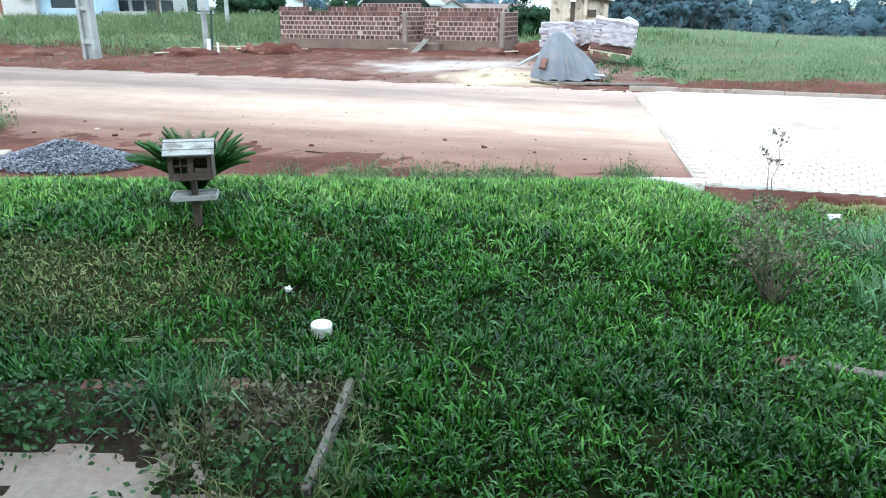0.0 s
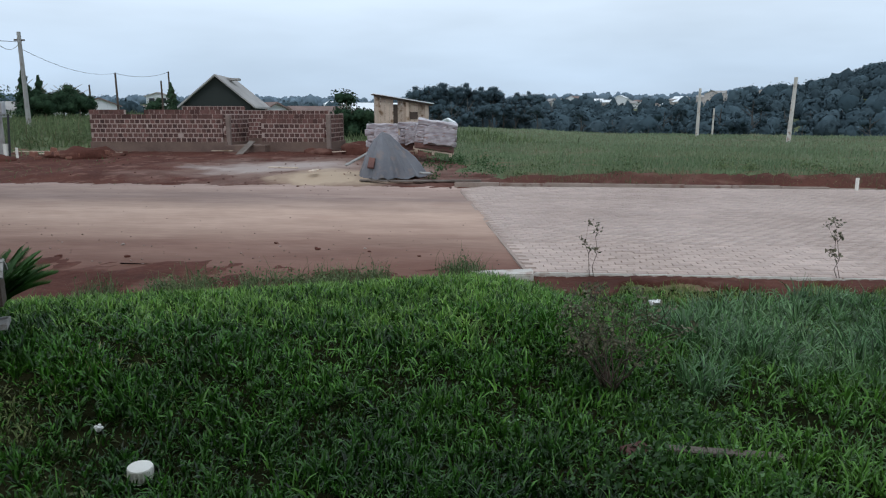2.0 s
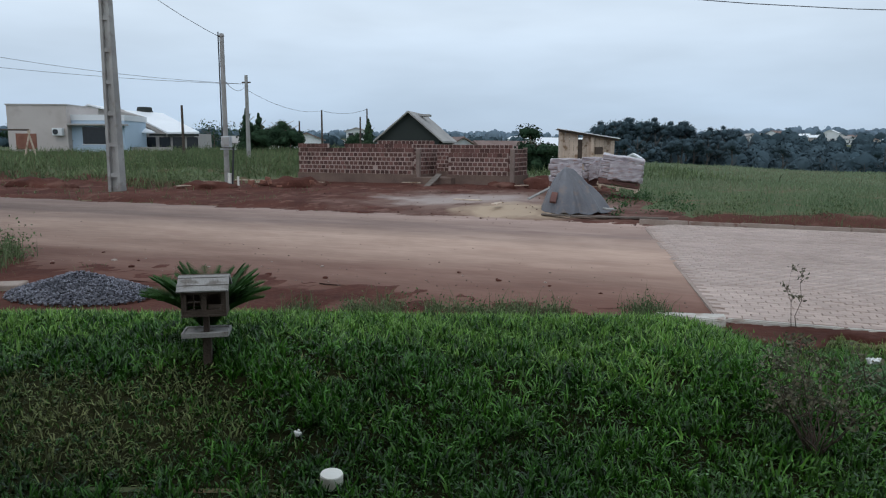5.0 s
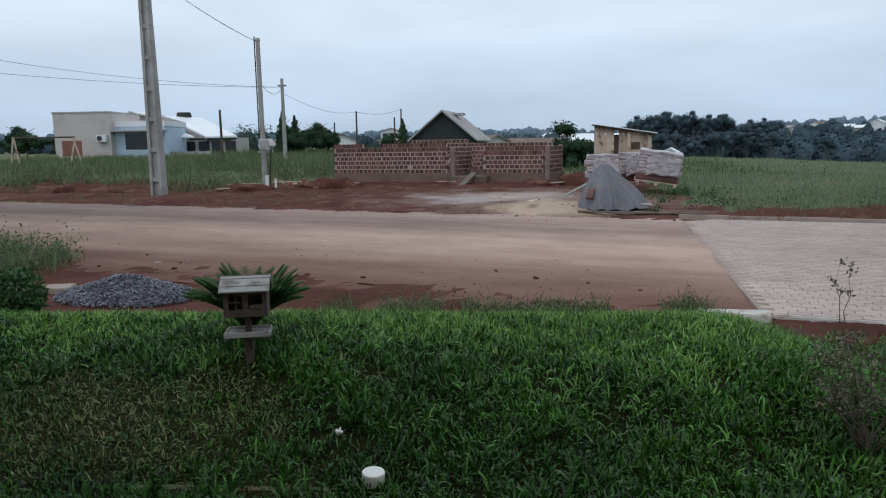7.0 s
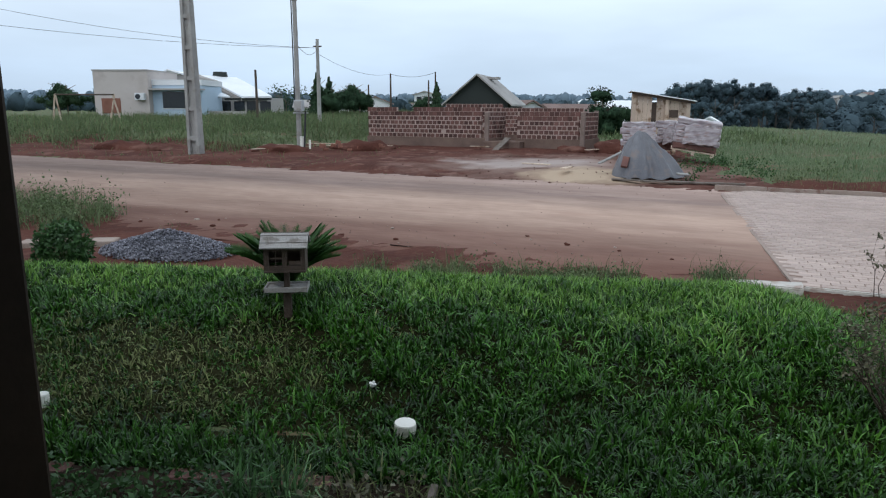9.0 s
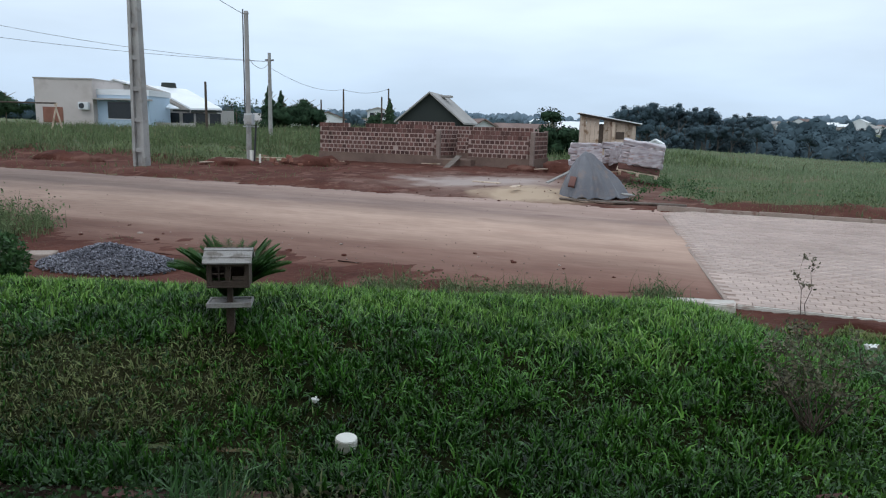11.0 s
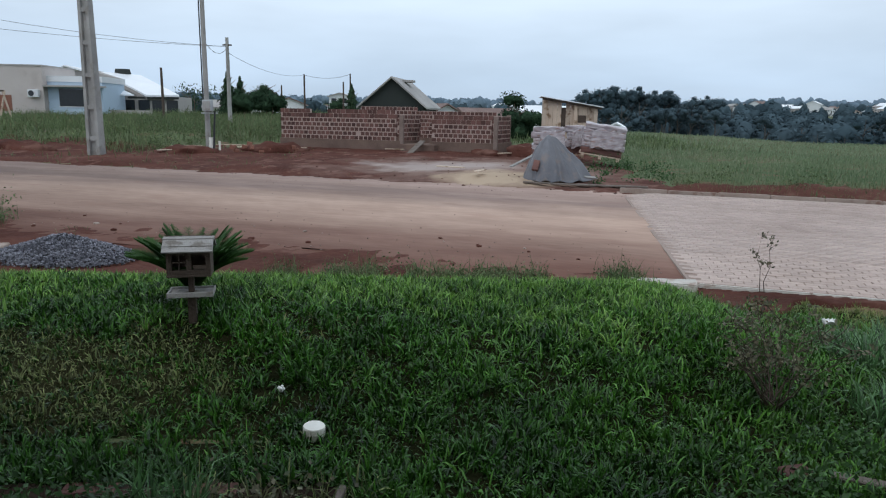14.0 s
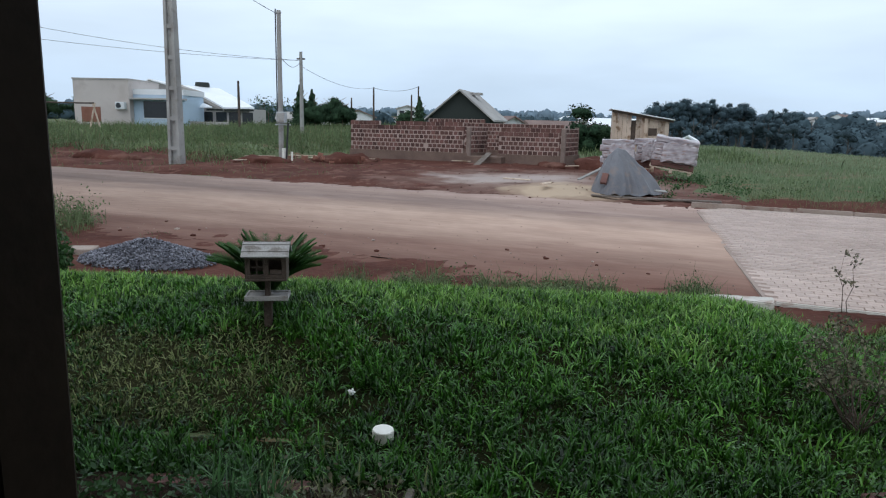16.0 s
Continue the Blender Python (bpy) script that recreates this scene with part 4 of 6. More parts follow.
def pvc_cap(x, y, tilt):
    c = thing("pipe_cap", at_ground(x, y, 20) @ pose(0, 0, 0, tilt, tilt * 0.5, 0), "off-white plastic drain pipe cap in the grass", "pipe cap", "pipe caps in the lawn")
    part("pipe", bm_cyl(0.050, 0.050, 0.055, 24, pose(0, 0, -0.02)), PVC, c, smooth=False)
    part("rim", bm_cyl(0.054, 0.056, 0.030, 28, pose(0, 0, 0.036)), PVC, c)
    for k in range(20):
        a = k * math.tau / 20
        part("rib", bm_box(0.006, 0.005, 0.040, pose(0.0535 * math.cos(a), 0.0535 * math.sin(a), 0.020, 0, 0, math.degrees(a))), PVC, c)
    part("lid", bm_cyl(0.056, 0.053, 0.006, 28, pose(0, 0, 0.0665)), PVC, c)
    return c


pvc_cap(-0.479, 2.322, 3)
pvc_cap(-2.55, 2.40, -6)
bud = bmesh.new()
for dx, dy, dz, r in ((0, 0, 0, 0.015), (0.014, 0.004, 0.004, 0.010), (-0.012, 0.008, 0.008, 0.011), (0.003, -0.012, 0.012, 0.010), (0.006, 0.006, 0.020, 0.008)):
    bmesh.ops.create_icosphere(bud, subdivisions=2, radius=r, matrix=pose(dx, dy, dz))
solid("white_flower", bud, FLOWER, "small white blossom lying in the grass", "flower", pose(-0.73, 2.71, 0.105))

# flower bed beside the path
soil_patch("bed_soil", -4.2, -0.2, 1.0, 1.95, 0.06, None, BED_SOIL, "dark earth of the flower bed", lift=0.012, rough=0.03)
path_me = sheet("garden_path", np.arange(-4.0, -0.45, 0.05), np.arange(-0.4, 1.40, 0.05), lambda x, y: height(x, y) + 0.02 + 0.008 * wobble(x, y, 5.0), lambda x, y: y < 1.30 + 0.06 * wobble(x, y, 6.0) - 0.25 * smooth(-0.9, -0.5, x), STONE_PATH)
tagged(path_me, "worn sandy concrete path along the house", "path", kind="structure")
for k, (x, turn) in enumerate(((-2.62, 3), (-2.36, -2), (-2.08, 2), (-1.36, 4), (-1.11, -3), (-0.84, 3))):
    solid("edging_brick", bm_box(0.24, 0.10, 0.10, None, 0.008), BRICK, "reddish clay brick edging the flower bed", "brick", at_ground(x, 1.80 + 0.02 * math.sin(k * 3), turn, -0.075), group="bricks edging the bed")
solid("edging_board", bm_box(0.03, 0.75, 0.08, None, 0.004), WOOD_OLD, "weathered board edging the flower bed", "board", at_ground(-0.29, 1.40, -5, -0.01))
solid("fallen_board", bm_box(0.55, 0.05, 0.025, None, 0.005), WOOD_OLD, "weathered grey board lying in the grass", "board", at_ground(2.22, 1.86, -19, 0.02) @ pose(0, 0, 0, 8, 2, 0))
solid("broken_tile", bm_box(0.16, 0.09, 0.03, None, 0.006), BRICK, "broken piece of clay brick in the grass", "brick", at_ground(1.84, 2.02, 20, 0.0) @ pose(0, 0, 0, 10, 4, 0))


def tuft(name, x, y, n, spread, l0, l1, w, lean, material, label):
    r = rng.normal(0, spread, (n, 2))
    return tagged(new(name, blades(name, x + r[:, 0], y + r[:, 1], height(x + r[:, 0], y + r[:, 1]), rng.uniform(l0, l1, n), rng.uniform(w * 0.6, w * 1.3, n), lean, material, rng)), label, "plant")


tuft("grass_tuft", -1.02, 1.58, 130, 0.07, 0.20, 0.36, 0.011, 0.9, GRASS_BLUE, "arching pale green tuft of grass in the bed")
tuft("grass_tuft", -0.86, 1.62, 90, 0.06, 0.18, 0.34, 0.011, 0.9, GRASS_BLUE, "arching pale green tuft of grass in the bed")
for x, y, n, m, lab in ((-1.75, 1.62, 300, LEAF_SHRUB, "low dark green leafy bed plants"), (-2.4, 1.6, 400, LEAF_SHRUB, "low dark green leafy bed plants"), (-0.55, 1.62, 320, LEAF_RED, "dry brownish bed plants"), (-0.5, 1.25, 460, LEAF_SHRUB, "low dark green leafy bed plants"), (-1.45, 1.45, 460, LEAF_SHRUB, "low dark green leafy bed plants"), (-1.9, 1.42, 500, LEAF_SHRUB, "low dark green leafy bed plants"), (-1.3, 1.66, 260, LEAF_SHRUB, "low dark green leafy bed plants"),
                        (-0.75, 1.42, 360, LEAF_RED, "dry brownish bed plants"), (-0.45, 1.05, 300, LEAF_SHRUB, "low dark green leafy bed plants"), (-3.0, 1.5, 400, LEAF_SHRUB, "low dark green leafy bed plants"), (1.75, 1.75, 300, LEAF_SHRUB, "low dark green leafy plant"), (2.2, 2.15, 300, LEAF_SHRUB, "low dark green leafy plant")):
    c = np.stack([rng.normal(x, 0.19, n), rng.normal(y, 0.10, n), np.abs(rng.normal(0.0, 0.06, n)) + 0.02], 1)
    v, f = leaves(c, 0.017, rng)
    tagged(new("bed_plant", raw_mesh("bed_plant", v, [f], m)), lab, "plants", kind="stuff")


gx, gy = lawn_points(260, -3.2, -0.15, 1.84, 2.02, lambda x, y: x > -9)
stuff("overhanging_grass", tufts("overhanging_grass", gx, gy, 10, 0.03, 0.07, 0.14, 0.007, 0.013, 0.8, GRASS, rng), "grass hanging over the brick edging", "grass")
gx, gy = lawn_points(90, -0.9, -0.12, 0.95, 1.8, lambda x, y: x > -9)
stuff("bed_weeds", tufts("bed_weeds", gx, gy, 9, 0.03, 0.08, 0.2, 0.004, 0.009, 0.7, GRASS_DRY, rng), "dry weeds along the edging board", "weeds")


def twig(bm, p, q, r0, r1, seg=5):
    d = Vector(q) - Vector(p)
    m = Matrix.Translation(p) @ d.to_track_quat("Z", "Y").to_matrix().to_4x4()
    bm_cyl(r0, r1, d.length, seg, m, bm)


def stem_bush(name, x, y, h, spread, n, material, label, leaf_size, per, blossom=None, thick=0.007, reach=0.07):
    b = thing(name, at_ground(x, y), label, "bush")
    pts = []
    for k in range(n):
        bm = bmesh.new()
        a, s = random.uniform(0, math.tau), random.uniform(0.3, 1.0) * spread
        p = Vector((random.gauss(0, 0.03), random.gauss(0, 0.03), -0.02))
        for j in range(4):
            t = (j + 1) / 4
            q = Vector((math.cos(a) * s * t ** 0.8 + random.gauss(0, 0.015), math.sin(a) * s * t ** 0.8 + random.gauss(0, 0.015), h * t * random.uniform(0.8, 1.0)))
            twig(bm, p, q, thick * (1.25 - t), thick * (1.0 - t) + 0.001)
            if j > 0:
                for _ in range(2):
                    e = q + Vector((random.gauss(0, reach), random.gauss(0, reach), random.uniform(0.0, 0.09)))
                    twig(bm, q, e, 0.003, 0.0015, 4)
                    pts += [e + Vector((random.gauss(0, 0.02), random.gauss(0, 0.02), random.gauss(0, 0.02))) for _ in range(per)]
            p = q
        part("stem", bm, STEM, b)
    v, f = leaves(np.array([tuple(q) for q in pts]), leaf_size, rng)
    lv = new("foliage", raw_mesh("foliage", v, [f], material))
    lv.parent = b
    if blossom:
        bl = bmesh.new()
        for k in range(8):
            a = k * math.tau / 8
            bm_cyl(0.016, 0.003, 0.03, 6, pose(0.014 * math.cos(a), 0.014 * math.sin(a), 0, 50 * math.sin(a), 50 * math.cos(a), 0), bm=bl)
        bmesh.ops.translate(bl, vec=blossom, verts=bl.verts)
        part("blossom", bl, FLOWER, b, "small white blossom")
    return b


stem_bush("rose_bush", 2.02, 2.62, 0.52, 0.36, 20, LEAF_RED, "thin brown-stemmed rose bush with one white blossom", 0.0125, 10, (0.20, -0.07, 0.54), 0.0045)
stem_bush("sapling", 3.22, 5.32, 0.62, 0.07, 2, LEAF_RED, "thin sapling with a few reddish leaves", 0.016, 9, None, 0.004, 0.025)
stem_bush("sapling", 5.50, 4.62, 0.55, 0.14, 2, LEAF_RED, "thin sapling with a few reddish leaves", 0.018, 9, None, 0.004, 0.035)

# clipped shrub and cycad
shrub = thing("shrub", at_ground(-4.36, 5.25), "small dense round dark green shrub", "shrub")
part("stem", bm_cyl(0.025, 0.018, 0.2, 8, pose(0, 0, -0.03)), BARK, shrub)
c = rng.normal(size=(2600, 3))
c = c / np.linalg.norm(c, axis=1)[:, None] * rng.uniform(0.55, 1.08, 2600)[:, None] * np.array([0.27, 0.27, 0.27]) + np.array([0, 0, 0.27])
v, f = leaves(c[c[:, 2] > 0.0], 0.026, rng)
o = new("foliage", raw_mesh("foliage", v, [f], LEAF_SHRUB))
o.parent = shrub

palm = thing("cycad", at_ground(-1.60, 3.84), "low cycad with stiff upright feathery green fronds", "palm")
part("trunk", bm_cyl(0.07, 0.06, 0.14, 10, pose(0, 0, -0.04)), BARK, palm)
for k in range(60):
    a, tilt, L = k * 2.4, 0.42 + 0.45 * ((k * 7) % 60) / 60, 0.43 + 0.10 * random.random()
    V, F = [], []
    dirv = np.array([math.cos(a), math.sin(a), 0])
    prev = None
    for j in range(40):
        t = j / 39
        ang = tilt * (0.75 + 0.45 * t)
        p = dirv * (L * t * math.sin(ang)) + np.array([0, 0, 0.08 + L * t * math.cos(ang)])
        sidev = np.array([-dirv[1], dirv[0], 0])
        w = 0.105 * math.sin(math.pi * min(1, t * 0.8 + 0.14)) + 0.012
        for s in (-1, 1):
            tip = p + sidev * s * w * 0.75 + dirv * w * 0.7 + np.array([0, 0, w * 0.75])
            i = len(V)
            V += [p - dirv * 0.009, p + dirv * 0.009 + np.array([0, 0, 0.005]), tip]
            F.append((i, i + 1, i + 2))
    o = new("frond", raw_mesh("frond", np.array(V), [np.array(F)], PALM))
    o.parent = palm

# gravel heap
N = 5200
base = [(0.9, 0.1, 0.2), (-0.7, 0.6, -0.1), (-0.5, -0.8, 0.1), (0.1, 0.0, 0.9), (0.0, 0.1, -0.8)]
gv, gf = [], []
for k in range(N):
    a, r = rng.uniform(0, math.tau), math.sqrt(rng.uniform(0, 1))
    x, y = r * 0.86 * math.cos(a), r * 0.55 * math.sin(a)
    z = 0.25 * max(0, 1 - r) ** 0.9 + rng.uniform(-0.015, 0.02)
    s = rng.uniform(0.008, 0.022)
    q = Euler(rng.uniform(0, 6.28, 3)).to_matrix()
    i = len(gv)
    gv += [tuple(Vector((x, y, z)) + q @ (Vector(b) * s)) for b in base]
    gf += [(i, i + 1, i + 3), (i + 1, i + 2, i + 3), (i + 2, i, i + 3), (i + 1, i, i + 4), (i + 2, i + 1, i + 4), (i, i + 2, i + 4)]
o = new("gravel_heap", raw_mesh("gravel_heap", np.array(gv), [np.array(gf)], GRAVEL))
o.matrix_basis = pose(-3.95, 6.5, 0.03, 0, 0, -12)
tagged(o, "small heap of grey crushed stone on the verge", "gravel heap", kind="stuff")
core = bm_cyl(0.77, 0.05, 0.21, 24)
bmesh.ops.scale(core, vec=(1, 0.56, 1), verts=core.verts)
solid("gravel_core", core, GRAVEL, "packed grey gravel inside the heap", "gravel heap", pose(-3.95, 6.5, 0.02, 0, 0, -12))
solid("concrete_slab", bm_box(1.1, 0.28, 0.08, None, 0.012), KERB_OLD, "pale concrete slab lying on the verge", "slab", at_ground(-5.35, 6.75, 14))
solid("concrete_slab", bm_box(0.7, 0.22, 0.08, None, 0.012), KERB_OLD, "pale concrete slab lying on the verge", "slab", at_ground(-6.4, 6.35, 10))
for k in range(30):
    u, v = random.uniform(-9, 0.3), random.uniform(-0.9, 1.6)
    x, y = xy(u, v)
    s = random.uniform(0.012, 0.035)
    bm = bmesh.new()
    bmesh.ops.create_icosphere(bm, subdivisions=1, radius=s)
    for q in bm.verts:
        q.co = Vector((q.co.x * 1.4, q.co.y, q.co.z * 0.6)) * random.uniform(0.8, 1.2)
    if y > 5.5:
        solid("clod", bm, (SOIL, SOIL, KERB_OLD)[k % 3], "loose clod or stone on the road's edge", "stone", pose(x, y, float(max(height(x, y), road_top(x, y) if v > 0 else 0)) + s * 0.3, 0, 0, random.uniform(0, 360)), group="stones by the road")


# ---- across the road: the building plot ----
def street(x, y, lift=0.0, turn=0.0):
    return pose(x, y, float(height(x, y)) + lift, 0, 0, ROAD_ANGLE + turn)


PITCH, ROW = 0.190, 0.165
BRICK_MESH = mesh_of("brick", bm_box(0.156, 0.105, 0.130, None, 0.006), BRICK)
TIGHT_MESH = mesh_of("brick", bm_box(0.178, 0.105, 0.155, None, 0.006), BRICK)


def block_wall(name, x, y, base, turn, length, rows, label, tops=None, joined=False):
    """A wall of blocks with wide joints on a footing; tops: rows at the left and right end that stand higher."""
    w = thing(name, pose(x, y, base, 0, 0, turn), label, "wall")
    part("footing", bm_box(length + 0.06, 0.20, 0.60, pose(length / 2, 0, -0.56), 0.01), CONCRETE_DARK, w, "earth-stained concrete footing")
    n = int(length / PITCH)
    bm = bmesh.new()
    top = lambda c: rows + (tops(c / n) if tops else 0)
    c0 = 0
    while c0 < n:
        c1 = c0
        while c1 < n and top(c1) == top(c0):
            c1 += 1
        bm_box((c1 - c0) * PITCH, 0.085, top(c0) * ROW - 0.012, pose((c0 + c1) / 2 * PITCH, 0, 0.04), bm=bm)
        c0 = c1
    part("mortar", bm, MORTAR, w)
    jb = bmesh.new() if joined else None
    for r in range(rows + 2):
        for c in range(n):
            if r < top(c):
                m = pose((c + 0.5) * PITCH + (0.05 if r % 2 else -0.03) + random.gauss(0, 0.006), random.gauss(0, 0.004), 0.045 + r * ROW, 0, 0, random.gauss(0, 1))
                if joined:
                    bm_box(0.156, 0.105, 0.130, m, bm=jb)
                else:
                    b = new("brick", TIGHT_MESH if r >= rows - 2 else BRICK_MESH)
                    b.parent, b.matrix_basis = w, m
    if joined:
        tagged(part("bricks", jb, BRICK_JOINED, w), kind="stuff")
    return w


HB = 0.56
wx, wy = -6.08, 27.15
block_wall("brick_wall", wx, wy, HB, ROAD_ANGLE, 5.1, 7, "unfinished wall of reddish hollow bricks with pale joints", lambda t: 0 if t > 0.42 else -1 if 0.25 < t < 0.42 else 0)
ex, ey = wx + 5.1 * CA, wy + 5.1 * SA
block_wall("brick_wall", ex, ey, HB, ROAD_ANGLE + 78, 1.5, 6, "short brick return wall beside the doorway", joined=True)
rx0, ry0 = ex + 1.22 * CA - 0.3 * SA, ey + 1.22 * SA + 0.3 * CA
block_wall("brick_wall", rx0, ry0, HB, ROAD_ANGLE, 2.35, 6, "unfinished wall of reddish hollow bricks beside the doorway", lambda t: 0)
block_wall("brick_wall", rx0, ry0, HB, ROAD_ANGLE + 100, 1.4, 6, "short brick return wall of the porch", joined=True)
block_wall("brick_wall", rx0 + 2.42 * CA, ry0 + 2.42 * SA, HB, ROAD_ANGLE + 88, 2.0, 6, "brick side wall of the unfinished house", joined=True)
block_wall("brick_wall", wx, wy, HB, ROAD_ANGLE + 90, 6.0, 6, "brick side wall of the unfinished house", joined=True)
block_wall("brick_wall", wx + 1.6 * CA - 4.0 * SA, wy + 1.6 * SA + 4.0 * CA, HB, ROAD_ANGLE, 6.3, 7, "inner brick wall of the unfinished house", lambda t: 1 if t < 0.42 else 0, joined=True)
for px, py, h in ((rx0 + 2.43 * CA, ry0 + 2.43 * SA - 0.08, 1.36), (rx0 + 2.42 * CA - 2.1 * SA, ry0 + 2.42 * SA + 2.1 * CA, 1.42), (ex + 0.06, ey - 0.02, 1.35)):
    solid("corner_pier", bm_box(0.15, 0.15, h, None, 0.01), PIER, "rough concrete corner pier of the brick wall", "pier", pose(px, py, HB - 0.35, 0, 0, ROAD_ANGLE), group="piers of the unfinished house")
solid("doorway_slab", bm_box(1.5, 1.3, 0.30, None, 0.02), CONCRETE_DARK, "rough concrete slab in the doorway", "slab", pose(ex + 0.72 * CA - 0.4 * SA, ey + 0.72 * SA + 0.4 * CA, 0.2, 0, 0, ROAD_ANGLE))
solid("ramp_plank", bm_box(0.24, 1.3, 0.035, None, 0.004), WOOD_OLD, "pale wooden plank sloping up to the doorway", "plank", pose(-0.62, 24.55, 0.40, 19, 0, -22))
for k in range(16):
    x, y = random.uniform(-7.2, -4.6), random.uniform(23.2, 25.2)
    solid("fallen_brick", bm_box(0.10, 0.19, 0.14, None, 0.008), ORANGE, "loose reddish brick tipped on the earth", "brick", at_ground(x, y, random.uniform(0, 180), 0.04 + 0.12 * random.random()) @ pose(0, 0, 0, random.uniform(-20, 20), 90 * (k % 2), 0), group="loose bricks on the plot")
for k, (x, y, l, t) in enumerate(((-7.4, 25.6, 1.8, -10), (-6.3, 24.9, 1.5, -30), (-8.6, 22.2, 1.2, 55), (2.6, 22.9, 0.9, 40), (-9.0, 24.4, 1.1, 15), (0.5, 17.3, 0.8, -30), (-5.6, 24.2, 1.3, 5), (1.2, 16.0, 0.6, 70), (-1.4, 24.3, 0.7, -14), (-5.2, 24.7, 1.2, -22), (-6.0, 23.9, 0.9, 14), (-6.6, 24.5, 1.1, -4))):
    solid("scrap_plank", bm_box(l, 0.13, 0.03, None, 0.004), WOOD_PALE, "loose pale plank lying on red earth", "plank", at_ground(x, y, t, 0.12), group="loose planks on the plot")
for k, (x, y, sx, sy, h) in enumerate(((-5.8, 24.4, 1.2, 0.8, 0.32), (-8.3, 22.6, 0.9, 0.6, 0.25), (3.5, 23.5, 1.3, 0.9, 0.42), (1.9, 23.6, 0.8, 0.4, 0.2), (-14.5, 23.4, 1.4, 0.7, 0.3))):
    bm = bmesh.new()
    bmesh.ops.create_uvsphere(bm, u_segments=24, v_segments=12, radius=1.0)
    for q in bm.verts:
        n_ = noise.noise(Vector((q.co.x * 2 + k * 7, q.co.y * 2, q.co.z * 2)))
        q.co = Vector((q.co.x * sx * (1 + 0.3 * n_), q.co.y * sy * (1 + 0.3 * n_), q.co.z * h * (1 + 0.5 * n_)))
    solid("soil_mound", bm, SOIL, "low heap of loose red earth", "earth heap", at_ground(x, y, k * 40), group="earth heaps on the plot", smooth=True)

for k, (x, y, l, t) in enumerate(((3.3, 14.85, 1.0, -16), (3.9, 14.72, 1.1, -24), (4.5, 14.5, 0.8, -12), (2.5, 15.05, 0.7, -30))):
    solid("old_board", bm_box(l, 0.12, 0.035, None, 0.004), WOOD_OLD, "dirty old board lying beside the covered heap", "board", at_ground(x, y, t, 0.05), group="boards beside the heap")

# tarpaulin over a heap of sand
heap = thing("covered_heap", at_ground(2.92, 16.1, ROAD_ANGLE), "grey tarpaulin spread over a heap of sand", "tarpaulin")
bm = bmesh.new()
bmesh.ops.create_grid(bm, x_segments=70, y_segments=70, size=1.0)
for q in bm.verts:
    x, y = q.co.x, q.co.y
    a, r = math.atan2(y, x), max(abs(x), abs(y))
    fold = 0.075 * r * math.sin(a * 8 + 1.5 * math.sin(a * 3)) + 0.04 * r * math.sin(a * 17 + 1 + 3 * r)
    R = r * (0.90 + 0.10 * math.sin(a * 3 + 1) + 0.06 * math.sin(a * 7) + 0.03 * math.sin(a * 13))
    X, Y = R * 0.90 * math.cos(a) + 0.20 * r - 0.08, R * 0.95 * math.sin(a)
    lump = 0.05 * noise.noise(Vector((x * 3, y * 3, 0))) + 0.025 * noise.noise(Vector((x * 8, y * 8, 4)))
    q.co = Vector((X, Y, max(0.02 + 0.02 * math.sin(a * 9), 1.08 * (1 - r ** 1.45) ** 0.95 + fold * (1 - 0.4 * r) + lump)))
bmesh.ops.solidify(bm, geom=bm.faces[:], thickness=0.006)
part("tarpaulin", bm, TARP, heap, smooth=True)
part("sand", bm_cyl(0.70, 0.05, 0.80, 28), SAND, heap, "pale building sand")
solid("weight_brick", bm_box(0.15, 0.08, 0.28, None, 0.01), BRICK, "reddish brick weighing the tarpaulin down", "brick", pose(2.47, 15.42, 0.36, -38, 8, -14))
# flat pale box stands in for the tarpaulin's white corner
solid("tarp_corner", bm_box(0.30, 0.16, 0.04, None, 0.012), CONCRETE, "pale flat piece standing for the tarpaulin's corner", "stone", pose(3.80, 15.36, 0.20, 5, 4, 20))
solid("prop_board", bm_box(0.12, 0.8, 0.03, None, 0.004), WOOD_GREY, "weathered board leaning on the tarpaulin", "board", pose(2.28, 16.05, 0.54, 22, 0, -62))


